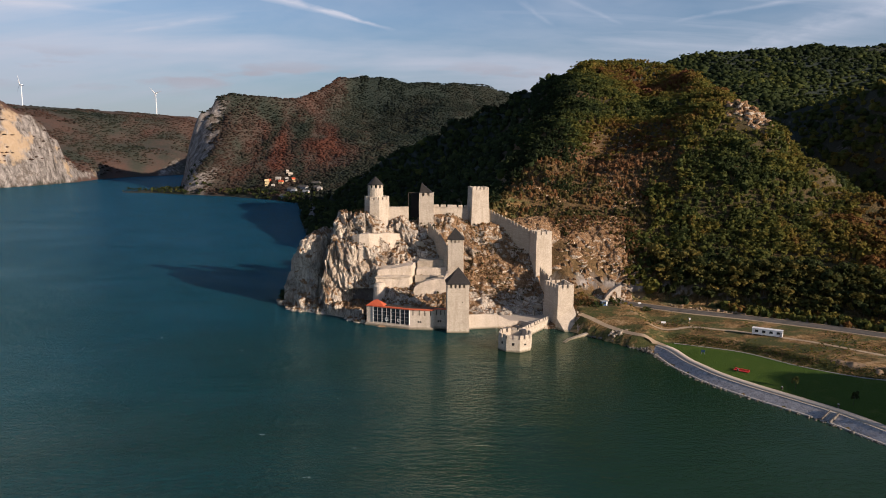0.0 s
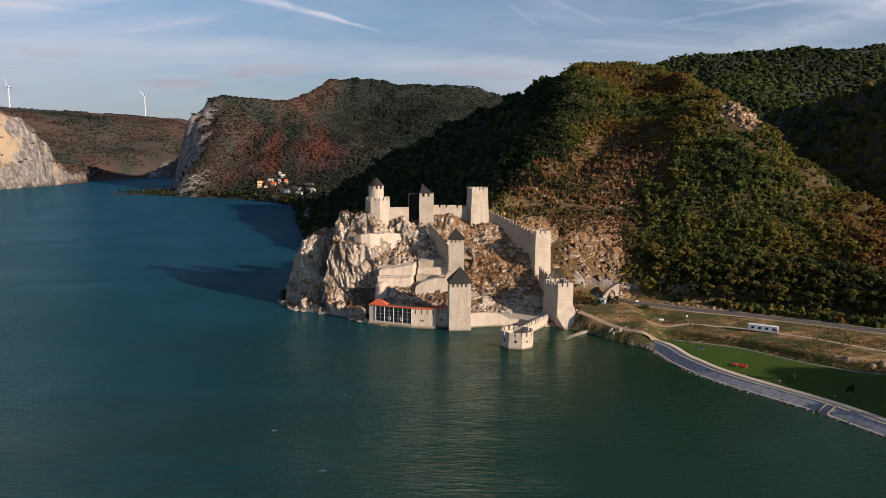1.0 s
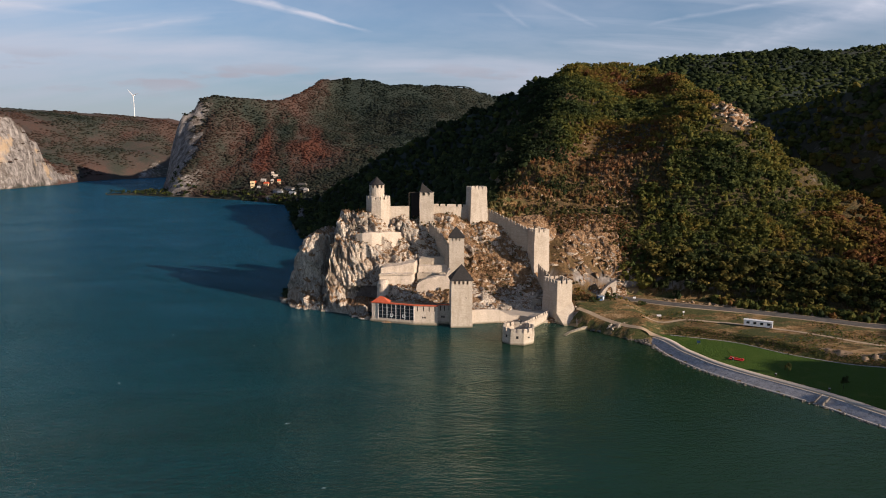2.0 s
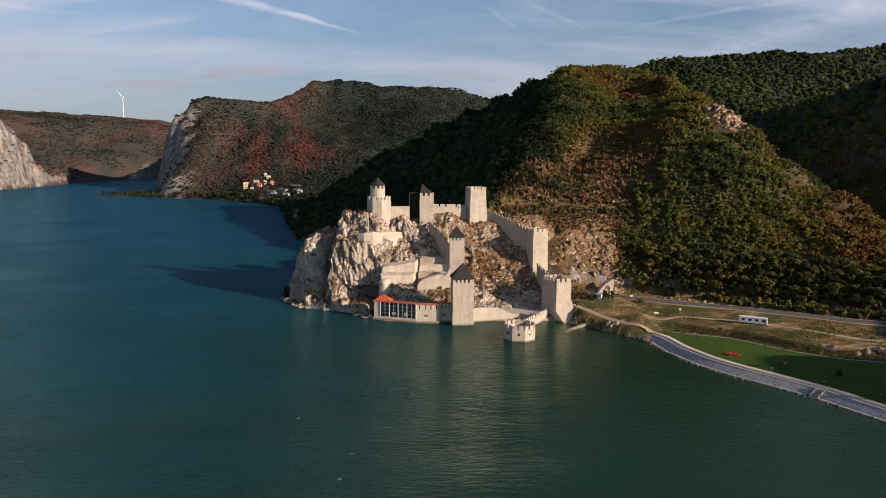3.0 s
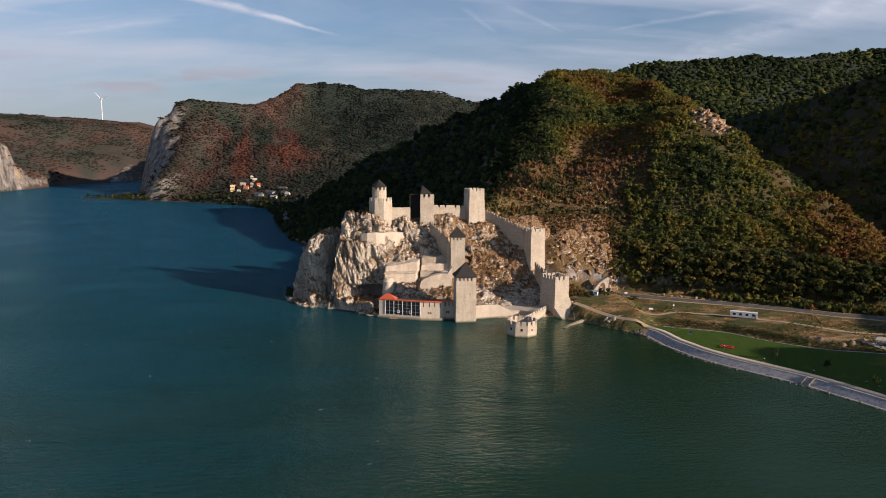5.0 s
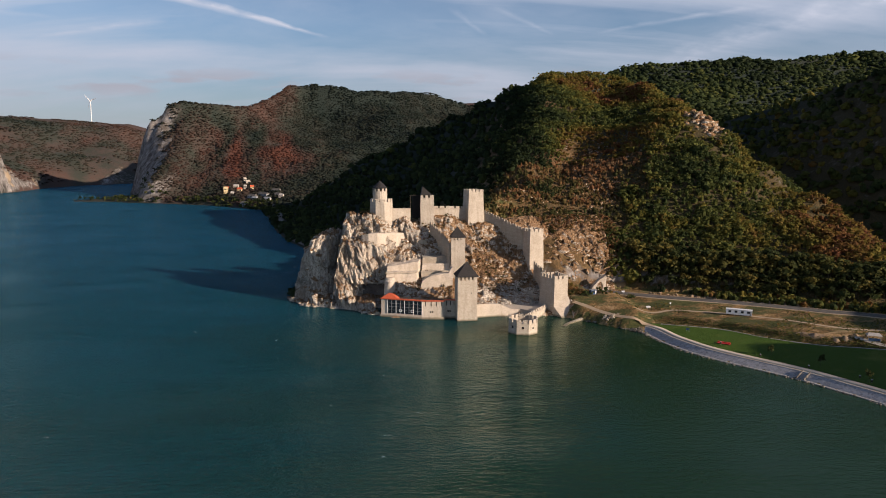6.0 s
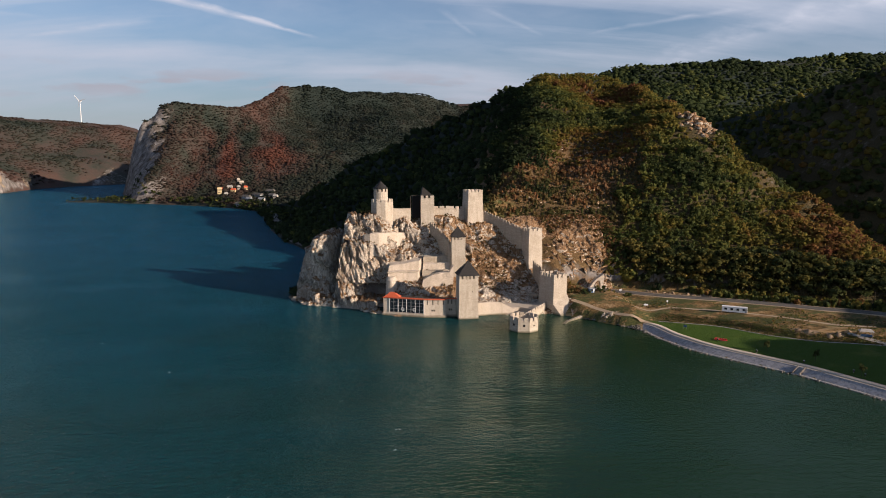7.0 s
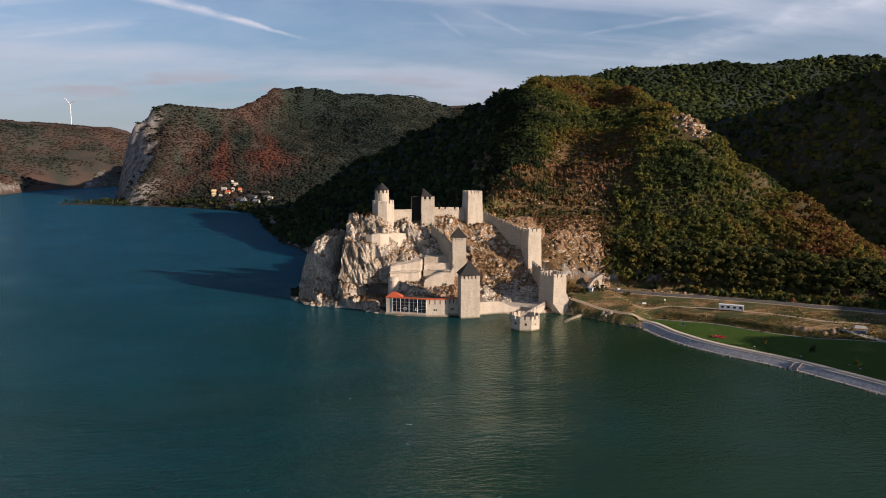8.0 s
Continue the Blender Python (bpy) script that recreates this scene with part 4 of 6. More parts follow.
# solid filler block; its near-black colour is the shade of the open interior
lift(part("open_side_shade", box(bmesh.new(), (-23.6, 388.6, 48), (-18.4, 392.0, 61.8)), DARK, t, "near-black block painted as the shade inside the open tower side"), p)

# high corner tower
foot = [(11.0, 387.6), (20.2, 390.0), (17.8, 399.0), (8.6, 396.6)]
tower("broad pale stone tower with a crenellated open top", foot, 38, 63.9, 1.5, merlon=(1.6, 0.6, 1.4))

# middle tower with pyramid roof
foot = rect((-2.3, 358.6), 8.0, 7.6, -2)
t, p = tower("tall pale stone tower under a dark pyramid roof", foot, 12, 37.9, 0.25, cap=(1.4, 362.2, 45.6), cap_z=39.6, over=0.7, merlon=(1.1, 0.7, 1.7))
slits(t, p, foot[0], foot[1], ((0.45, 31.5), (0.42, 25.0)), 0.5, 0.8)

# tower at the water with pyramid roof
foot = rect((-2.2, 320.6), 10.3, 9.5, 4)
t, p = tower("big square stone tower in the river under a dark roof", foot, -4, 21.6, 0.35, cap=(3.0, 325.8, 31.0), cap_z=23.5, over=0.9, merlon=(1.3, 0.8, 1.9))
slits(t, p, foot[0], foot[1], ((0.7, 14.5), (0.3, 9.0), (0.62, 6.0)), 0.4, 0.6)

# tower on the east slope
foot = [(44.6, 364.6), (53.0, 367.4), (50.4, 375.4), (42.0, 372.6)]
tower("tall weathered stone tower with a crenellated open top", foot, 10, 41.8, 0.8, merlon=(1.8, 0.7, 1.6))

# gate tower with its beak at the shore
foot = [(51.6, 331.5), (59.6, 334.0), (57.0, 347.0), (46.5, 344.0)]
t, p = tower("pale stone gate tower with a sloping beak at its foot", foot, -3, 19.6, 0.6, merlon=(1.9, 0.8, 1.8))
bm = bmesh.new()
v = [bm.verts.new(q) for q in ((51.2, 331.3, 5.2), (60.0, 333.9, 10.0), (54.7, 323.3, -0.6), (62.2, 331.5, 2.6), (50.2, 331.0, -2), (63.0, 334.5, -2), (54.7, 323.3, -2), (62.5, 331.0, -2), (59.8, 336.5, 10.0))]
for f in ((0, 2, 3, 1), (0, 4, 6, 2), (2, 6, 7, 3), (1, 3, 8), (3, 7, 5, 8), (0, 1, 8, 5, 4)):
    bm.faces.new([v[i] for i in f])
bmesh.ops.recalc_face_normals(bm, faces=bm.faces)
lift(part("beak", bm, STONE, t), p)

# gun tower in the river
foot = octagon(27.9, 297.3, 7.6, 11)
t, p = tower("low octagonal stone gun tower standing in the river", foot, -4, 5.6, 0.25, merlon=(1.5, 0.9, 1.7))
for i in (4, 5, 6, 7):
    a, b = Vector(foot[i]), Vector(foot[(i + 1) % 8])
    slits(t, p, a, b, ((0.5, 2.9),), 1.1, 1.2, "gun_port")

# curtain walls
curtain("pale stone wall joining the keep to a tower", [(-36.2, 384.5), (-30, 385.6), (-24.6, 387.0)], (42, 42, 42), (54.3, 54.2, 54.2), crown=False)
curtain("pale stone wall between two high towers", [(-10.6, 388.5), (0, 389.6), (8.8, 391.2)], (36, 36, 36), (54.0, 53.8, 53.4), merlon=(2.6, 0.9, 1.4))
curtain("long weathered crenellated wall falling down the hillside", [(19.6, 392), (25, 388.5), (31, 383.6), (37, 378), (42.6, 372.4)], (30, 26, 22, 20, 16), (51.6, 49.2, 46.6, 43.8, 41.4), mat=OLD_STONE, merlon=(1.4, 0.6, 1.5))
curtain("weathered crenellated wall stepping down between towers", [(-13.4, 379.6), (-9.5, 374), (-6.6, 368.5), (-4.2, 362), (-2.6, 360.2)], (28, 24, 20, 16, 14), (45.2, 41.9, 39.3, 36.2, 34.4), mat=OLD_STONE, merlon=(1.4, 0.6, 1.5))
curtain("crenellated stone wall stepping down to the gate tower", [(46.4, 362), (48.8, 354), (51, 347)], (10, 10, 8), (23.5, 21.4, 18.8), mat=OLD_STONE)
curtain("low pale stone river wall beside the big tower", [(7.9, 327), (16, 329.2), (22.2, 330.4), (25.5, 331), (28, 331.2), (32, 331.6)], (-3,) * 6, (7.2, 7.2, 6.6, 4.8, 3.6, 3.2), 1.4, RENDER, crown=False)
curtain("low crenellated stone wall from the gun tower to the gate tower", [(29.5, 304.6), (33.4, 311.6), (38.2, 319.4), (43.4, 327.4), (48.4, 335)], (-3,) * 5, (4.6, 4.3, 4.2, 4.2, 4.2), 1.2, merlon=(1.8, 1.0, 1.3))

# courtyard between the river wall and the gate tower
t = thing("courtyard", (34, 338, 0), "pale paved courtyard behind the low river wall", "courtyard")
lift(part("paving", weather(prism(bmesh.new(), [(12, 330.2), (24, 332), (33, 332.6), (41, 326), (47.5, 337.5), (46.4, 347), (40, 351), (30, 347), (18, 340)], -2, 3.4), 0.12, 3), PAVING, t), (34, 338, 0))
for a, b, z in (((30, 346.6), (37.5, 350.2), 6.4), ((37.8, 349.6), (46.0, 347.6), 7.6), ((41.5, 341.5), (42.6, 345.5), 6.0)):
    d = (Vector(b) - Vector(a)).normalized()
    foot = [a, b, (b[0] - d.y, b[1] + d.x), (a[0] - d.y, a[1] + d.x)]
    lift(part("ruined_wall", weather(prism(bmesh.new(), foot, 2, z), 0.25, 4), OLD_STONE, t), (34, 338, 0))

# terrace under the keep
curtain("smooth pale retaining wall below the keep", [(-55.5, 369.5), (-53.0, 366.6), (-49.5, 364.9), (-44.5, 365.3), (-40.5, 367.9), (-36, 371.4), (-31, 374.8), (-27.5, 378.5)], (29, 28, 28, 28, 30, 32, 33, 36), (37.0, 40.6, 41.2, 41.6, 41.0, 41.3, 40.5, 40.2), 5.5, RENDER, crown=False)
# bastion above the palace
t = thing("bastion", (-30, 354, 6), "smooth pale stone bastion with stepped terraces", "castle wall")
lift(part("wall", weather(prism(bmesh.new(), [(-39.4, 351.6), (-22.5, 354), (-20.0, 364), (-38, 368)], 5, 21.0, 0.7), 0.4, 8), RENDER, t), (-30, 354, 6))
lift(part("upper_wall", weather(prism(bmesh.new(), [(-38.8, 355.2), (-21.4, 357.4), (-19.2, 366), (-37.5, 370)], 20, 25.0, 0.2, [23.6, 26.2, 26.6, 24.8]), 0.4, 8), RENDER, t), (-30, 354, 6))
lift(part("coping", weather(prism(bmesh.new(), [(-39.9, 350.9), (-22.0, 353.3), (-21.2, 357.2), (-39.2, 355.0)], 20.2, 20.9), 0.3, 5), OLD_STONE, t), (-30, 354, 6))
lift(part("round_buttress", weather(prism(bmesh.new(), octagon(-37.4, 350.6, 2.9, 0, 16), 3, 16.4, 0.9), 0.35, 3), RENDER, t), (-30, 354, 6))
lift(part("buttress_cap", prism(bmesh.new(), octagon(-37.4, 350.9, 2.2, 0, 16), 16.3, 18.2, 1.2), RENDER, t), (-30, 354, 6))
for x, z, w in ((-30.5, 13.0, 0.5), (-26.0, 16.5, 0.4)):
    lift(part("window", box(bmesh.new(), (x - w / 2, 353.0 + 0.14 * (x + 30), z), (x + w / 2, 354.2, z + 1.0)), DARK, t), (-30, 354, 6))
# stepped terraces
t = thing("terrace", (-12, 362, 14), "pale stone retaining walls in steps up the rock", "castle wall")
for k, (y0, z0, z1, dx) in enumerate(((358.6, 14, 20.6, 0), (361.2, 18, 24.4, 0.6), (364.0, 22, 28.2, 1.2))):
    lift(part("wall", weather(prism(bmesh.new(), [(-19.6 + dx, y0), (-3.2, y0 - 0.4), (-3.0, y0 + 4), (-19.0 + dx, y0 + 4.2)], z0, z1, 0.1, [z1 - 0.9, z1, z1 + 0.1, z1 - 0.2]), 0.4), OLD_STONE if k != 1 else RENDER, t), (-12, 362, 14))
t = thing("ramp_wall", (-11, 351, 8), "smooth pale wall with a rising rounded top", "castle wall")
bm = bmesh.new()
prof = [(-20.0, 13.6), (-19.2, 15.9), (-17.0, 17.6), (-13.5, 19.0), (-9.5, 19.9), (-4.4, 20.2), (-2.9, 23.4), (-2.0, 23.6), (-2.0, 12.0), (-19.2, 11.2)]
f0 = [bm.verts.new((x, 351.2 + 0.1 * x / 3, z)) for x, z in prof]
f1 = [bm.verts.new((x, 354.6, z + 0.2)) for x, z in prof]
bm.faces.new(f0)
bm.faces.new(f1[::-1])
for i in range(len(prof)):
    j = (i + 1) % len(prof)
    bm.faces.new([f0[i], f0[j], f1[j], f1[i]])
bmesh.ops.recalc_face_normals(bm, faces=bm.faces)
lift(part("wall", weather(bm, 0.3, 3), RENDER, t), (-11, 351, 8))
t = thing("ruined_house", (-16, 376, 28), "small ruined square stone building on the rock", "ruin")
lift(part("wall", tower_body([(-20.5, 374.2), (-15.6, 373.6), (-15.0, 378.6), (-20, 379)], 26, 36.4, 0.1, thick=0.7, sink=1.2), OLD_STONE, t), (-16, 376, 28))

# palace by the water
P0 = (-25, 332, 0)
palace = thing("palace", P0, "long pale stone palace with glazed front and red roof", "palace")
A, B, C = Vector((-42.2, 334.6)), Vector((-20.4, 326.7)), Vector((-8.8, 325.6))
foot = [(A.x, A.y), (B.x, B.y), (C.x, C.y), (-8.6, 328.4), (-2.4, 327.8), (-2.4, 332), (-19.4, 332.6), (-39.5, 341)]
lift(part("wall", prism(bmesh.new(), foot, 1.2, 9.6), RENDER, palace), P0)
lift(part("plinth", prism(bmesh.new(), [(A.x - 0.7, A.y - 0.3), (B.x - 0.2, B.y - 0.7), (C.x + 0.3, C.y - 0.7), (-8.2, 327.8), (-2.2, 327.2), (-2.2, 336), (-20, 338), (-39.3, 344)], -3, 1.25, 0.5), OLD_STONE, palace), P0)
lift(part("roof", prism(bmesh.new(), [(A.x - 0.5, A.y - 0.2), (B.x, B.y - 0.5), (C.x + 0.1, C.y - 0.5), (-8.3, 328.0), (-2.4, 327.4), (-2.4, 328.3), (-8.4, 328.9), (-9.2, 326.8), (-20.2, 328.0), (-41.4, 336.0)], 9.62, 10.05), RED_ROOF, palace, "red roof edge"), P0)
lift(part("flat_roof", prism(bmesh.new(), [(-41.3, 336.1), (-20.2, 328.1), (-9.3, 326.9), (-8.6, 329.0), (-2.4, 328.4), (-2.4, 332), (-19.4, 332.6), (-39.6, 340.8)], 9.604, 9.8), TIMBER, palace, "dark flat roof behind the red edge"), P0)
bm = bmesh.new()
d = (B - A).normalized()
q = [A + d * 0.0, A + d * 9.5, Vector((-32.2, 336.2)), Vector((-40.3, 340.2))]
v = [bm.verts.new((w.x, w.y, 10.06)) for w in q] + [bm.verts.new((-38.2, 336.8, 12.4)), bm.verts.new((-36.6, 336.2, 12.4))]
for f in ((0, 1, 5, 4), (1, 2, 5), (2, 3, 4, 5), (3, 0, 4), (3, 2, 1, 0)):
    bm.faces.new([v[i] for i in f])
lift(part("hip_roof", bm, RED_ROOF, palace, "red tiled hip roof"), P0)
turn = math.atan2(d.y, d.x)
L = (B - A).length


def on_front(s, out, z, base=A, ang=turn):
    return Matrix.Translation((base.x, base.y, 0)) @ Matrix.Rotation(ang, 4, "Z") @ Matrix.Translation((s, -out, z))


glaz = lift(part("glazing", box(bmesh.new(), (0, -0.05, 0), (L - 3.8, 0.2, 7.3), on_front(3.6, 0, 2.1)), DARK, palace, "near-black sheet painted as the unlit hall behind the glass"), P0)
bays = 8
bw = (L - 3.8) / bays
for i in range(bays):
    for j in range(4):
        bm = box(bmesh.new(), (0.12, -0.04, 0.1), (bw - 0.12, 0.0, 7.3 / 4 - 0.1), on_front(3.6 + i * bw, 0.10, 2.1 + j * 7.3 / 4))
        lift(part("pane", bm, GLASS, palace), P0)
for i in range(bays + 1):
    wide = 0.10 if i % 2 == 0 else 0.06
    bm = box(bmesh.new(), (-wide, -0.3, 0), (wide, 0.05, 7.3), on_front(3.6 + i * bw, 0.05, 2.1))
    lift(part("mullion", bm, METAL if i % 2 else WHITE, palace), P0)
for j in range(1, 4):
    bm = box(bmesh.new(), (0, -0.1, -0.05), (L - 3.8, 0.02, 0.05), on_front(3.6, 0.06, 2.1 + j * 7.3 / 4))
    lift(part("transom", bm, METAL, palace), P0)
for s in (11.0, 17.6):
    bm = bmesh.new()
    for lo, hi in (((-0.75, -0.12, -0.75), (-0.55, 0, 0.75)), ((0.55, -0.12, -0.75), (0.75, 0, 0.75)), ((-0.55, -0.12, -0.75), (0.55, 0, -0.55)), ((-0.55, -0.12, 0.55), (0.55, 0, 0.75))):
        box(bm, lo, hi, on_front(s, 0.2, 3.9))
    lift(part("hatch_frame", bm, WHITE, palace, "white window frame"), P0)
d2 = (C - B).normalized()
a2 = math.atan2(d2.y, d2.x)
for s in (1.6, 4.6, 7.4, 10.2):
    lift(part("slot", box(bmesh.new(), (-0.22, -0.05, 0), (0.22, 0.3, 2.5), on_front(s, 0, 6.9, B, a2)), DARK, palace), P0)
for s in (4.2, 5.3):
    lift(part("window", box(bmesh.new(), (-0.35, -0.05, 0), (0.35, 0.3, 0.95), on_front(s, 0, 3.3, B, a2)), DARK, palace), P0)
for x in (-7.4, -5.4, -3.4):
    lift(part("slot", box(bmesh.new(), (x - 0.22, 327.9, 6.9), (x + 0.22, 328.6, 9.3)), DARK, palace), P0)
for x in (-6.6, -5.6):
    lift(part("window", box(bmesh.new(), (x - 0.35, 327.9, 3.3), (x + 0.35, 328.6, 4.3)), DARK, palace), P0)

# arched ruin beside the road
t = thing("stone_arch", (84, 357, 6), "pale stone half arch leaning beside the road", "arch")
bm = bmesh.new()
outer = [(79.6, 5.5), (80.2, 9.4), (81.4, 11.2), (83.4, 13.4), (85.6, 15.2), (88.4, 16.9), (88.6, 15.5), (88.0, 5.5)]
inner = [(86.7, 5.5), (86.6, 11.4), (85.9, 13.0), (84.9, 13.3), (83.6, 12.2), (82.8, 10.4), (82.4, 8.6), (82.2, 5.5)]
ring = outer + inner
f0 = [bm.verts.new((x, 357.0, z)) for x, z in ring]
f1 = [bm.verts.new((x + 0.4, 361.5, z)) for x, z in ring]
for fa in (f0, f1):
    e = [bm.edges.new((fa[i], fa[(i + 1) % len(fa)])) for i in range(len(fa))]
    bmesh.ops.triangle_fill(bm, edges=e, use_beauty=True)
for i in range(len(ring)):
    j = (i + 1) % len(ring)
    bm.faces.new([f0[i], f0[j], f1[j], f1[i]])
bmesh.ops.recalc_face_normals(bm, faces=bm.faces)
lift(part("wall", bm, RENDER, t), (84, 357, 6))


# ---- woods ----
RNG = np.random.default_rng(7)


def crown_shape(quads, blobs=7, leaf=0.13, low=0.42):
    """Centres, normals and sizes of leaf clumps on a crown of height 1; its foot is at 0."""
    c = np.column_stack([RNG.normal(0, 0.20, blobs), RNG.normal(0, 0.20, blobs), RNG.uniform(low, 0.80, blobs)])
    r = RNG.uniform(0.10, 0.24, blobs)
    k = RNG.integers(0, blobs, quads)
    d = RNG.normal(size=(quads, 3))
    d[:, 2] = np.abs(d[:, 2]) * np.where(RNG.random(quads) < 0.22, -1, 1)
    d /= np.linalg.norm(d, axis=1)[:, None]
    p = c[k] + d * (r[k] * RNG.uniform(0.8, 1.12, quads))[:, None]
    n = d + RNG.normal(0, 0.38, (quads, 3))
    n /= np.linalg.norm(n, axis=1)[:, None]
    return p, n, leaf * RNG.uniform(0.65, 1.35, quads)


def clump_quads(p, n, size):
    """Four bent corners round each clump."""
    up = np.where(np.abs(n[:, 2:]) < 0.9, np.array([[0, 0, 1.0]]), np.array([[1.0, 0, 0]]))
    u = np.cross(up, n)
    u /= np.linalg.norm(u, axis=1)[:, None]
    v = np.cross(n, u)
    a = RNG.uniform(0, 6.28, len(p))[:, None]
    u, v = u * np.cos(a) + v * np.sin(a), v * np.cos(a) - u * np.sin(a)
    s = size[:, None]
    k = [RNG.uniform(0.65, 1.1, (len(p), 1)) for _ in range(4)]
    sag = n * s * 0.28
    return np.stack([p + u * s * k[0] - sag, p + v * s * k[1] + sag * 0.4, p - u * s * k[2] - sag, p - v * s * k[3] + sag * 0.4], 1)


def dome_mesh(size, sides):
    """The solid heart of a crown: a lumpy dome of rings, with shared corners."""
    v, f = [], []
    turn = RNG.uniform(0, 1)
    rings = ((0.32, -0.05), (0.41, 0.36), (0.27, 0.70), (0.03, 0.86)) if sides > 5 else ((0.34, -0.05), (0.40, 0.42), (0.05, 0.84))
    for r, z in rings:
        a = (np.arange(sides) + turn) * 2 * math.pi / sides
        rr = r * size * RNG.uniform(0.72, 1.28, sides)
        v.append(np.column_stack([rr * np.cos(a), rr * np.sin(a), z * RNG.uniform(0.85, 1.15, sides)]))
    for n in range(len(rings) - 1):
        for k in range(sides):
            j = (k + 1) % sides
            f.append((n * sides + k, n * sides + j, (n + 1) * sides + j, (n + 1) * sides + k))
    return np.concatenate(v), np.array(f)


def scatter(name, places, heights, tints, material, quads, leaf, label, kinds=6, blobs=7, trunk=0.0, spread=1.0, dome=0.0, sides=7):
    """One object of many crowns."""
    N = len(places)
    pick = RNG.integers(0, kinds, N)
    turn = RNG.uniform(0, 6.28, N)
    wide = heights ** 0.7 * np.median(heights) ** 0.3 * RNG.uniform(0.7, 1.5, N) * spread
    blocks, faces, tint, first = [], [], [], 0
    for k in range(kinds):
        m = pick == k
        if not m.any():
            continue
        q = clump_quads(*crown_shape(quads, blobs, leaf, 0.22)).reshape(-1, 3)
        f = np.arange(len(q)).reshape(-1, 4)
        if dome:
            dv, df = dome_mesh(dome, sides)
            f = np.concatenate([f, df + len(q)])
            q = np.concatenate([q, dv])
        c, s = np.cos(turn[m])[:, None], np.sin(turn[m])[:, None]
        x = (q[None, :, 0] * c - q[None, :, 1] * s) * wide[m][:, None] + places[m, 0][:, None]
        y = (q[None, :, 0] * s + q[None, :, 1] * c) * wide[m][:, None] + places[m, 1][:, None]
        z = q[None, :, 2] * heights[m][:, None] + places[m, 2][:, None]
        blocks.append(np.stack([x, y, z], -1).reshape(-1, 3))
        n = int(m.sum())
        faces.append((f[None] + first + (np.arange(n) * len(q))[:, None, None]).reshape(-1, 4))
        first += n * len(q)
        tint.append(np.repeat(tints[m], len(q)))
    ob = sheet(name, np.concatenate(blocks), np.concatenate(faces), material, True)
    at = ob.data.attributes.new("tint", "FLOAT", "POINT")
    at.data.foreach_set("value", np.concatenate(tint).astype(np.float32))
    return tagged(ob, label, "trees", kind="stuff")


def strewn(x0, x1, y0, y1, gap, keep):
    """Jittered places in a rectangle, thinned by keep(x, y)."""
    xs, ys = np.arange(x0, x1, gap), np.arange(y0, y1, gap)
    X, Y = np.meshgrid(xs, ys)
    X = (X + RNG.uniform(-0.48, 0.48, X.shape) * gap).ravel()
    Y = (Y + RNG.uniform(-0.48, 0.48, Y.shape) * gap).ravel()
    m = keep(X, Y)
    X, Y = X[m], Y[m]
    return np.column_stack([X, Y, land(X, Y)])


def scrub_zone(x, y):
    d = ((x - 84) / 58) ** 2 + ((y - 430) / 70) ** 2 - 0.5 * smooth(100 - x, 0, 25) * smooth(420 - y, 0, 15)
    return d + 1.6 * fbm(x, y, 26, 3, 71)


def upland(x, y):
    """The wooded slope of the near hill."""
    dr, _ = along(x, y, ROAD)
    df, _ = along(x, y, MAIN_FOOT + MAIN_FOOT[:1])
    outcrop = ((x - 201) / 16) ** 2 + ((y - 488) / 20) ** 2
    return inside(x, y, MAIN_FOOT) & (dr > 10) & (df > 1.5) & (scrub_zone(x, y) > 0.75) & (outcrop > 1) & ((x > 90) | (y > 412))


def near_row(x, y):
    """The fringe of the wood along the road."""
    df, _ = along(x, y, MAIN_FOOT[3:9])
    return (df < 18) & (x > 112) & (x < 262) & (y < 400)


def near_tone(x, y):
    """The autumn colour of the near hill: green below, rust along the spurs and on the stony patch, yellow by the road;
    shade is painted in as darker green on the west flank.
    """
    rust_spur = along(x, y, [(120, 720), (170, 690), (196, 640), (203, 570), (201, 505)])[0]
    rust_edge = along(x, y, [(224, 462), (240, 425), (252, 390), (258, 345)])[0]
    patch = ((x - 124) / 34) ** 2 + ((y - 503) / 46) ** 2
    t = 0.33 + 0.28 * fbm(x, y, 60, 3, 81) + 0.30 * fbm(x, y, 14, 3, 79)
    t = t + 0.27 * np.exp(-(rust_spur / 34) ** 2) + 0.16 * np.exp(-(rust_edge / 11) ** 2)
    t = t + 0.62 * np.exp(-patch ** 1.5) + 0.16 * smooth(y, 560, 660) * smooth(x, 80, 140)
    # the 0.34 term darkens the tone where the sun only grazes the west flank
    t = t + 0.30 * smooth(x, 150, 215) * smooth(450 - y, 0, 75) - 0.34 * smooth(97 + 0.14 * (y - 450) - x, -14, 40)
    return t


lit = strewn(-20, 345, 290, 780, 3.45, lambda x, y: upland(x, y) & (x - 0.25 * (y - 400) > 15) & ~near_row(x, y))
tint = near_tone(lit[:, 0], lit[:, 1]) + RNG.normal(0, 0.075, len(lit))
bushy = np.exp(-(((lit[:, 0] - 124) / 34) ** 2 + ((lit[:, 1] - 503) / 46) ** 2) ** 1.5)
stand = 1 + 0.9 * fbm(lit[:, 0], lit[:, 1], 15, 3, 78)
scatter("hillside_wood", lit, RNG.uniform(2.2, 5.6, len(lit)) * stand * (1 - 0.5 * bushy), np.clip(tint, 0, 1), LEAF, 50, 0.118, "dense autumn broadleaf wood in green, olive and yellow", 12, 11, 0.0, 1.45, 0.52, 5)
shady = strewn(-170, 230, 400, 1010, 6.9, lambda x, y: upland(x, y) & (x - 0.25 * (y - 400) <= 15))
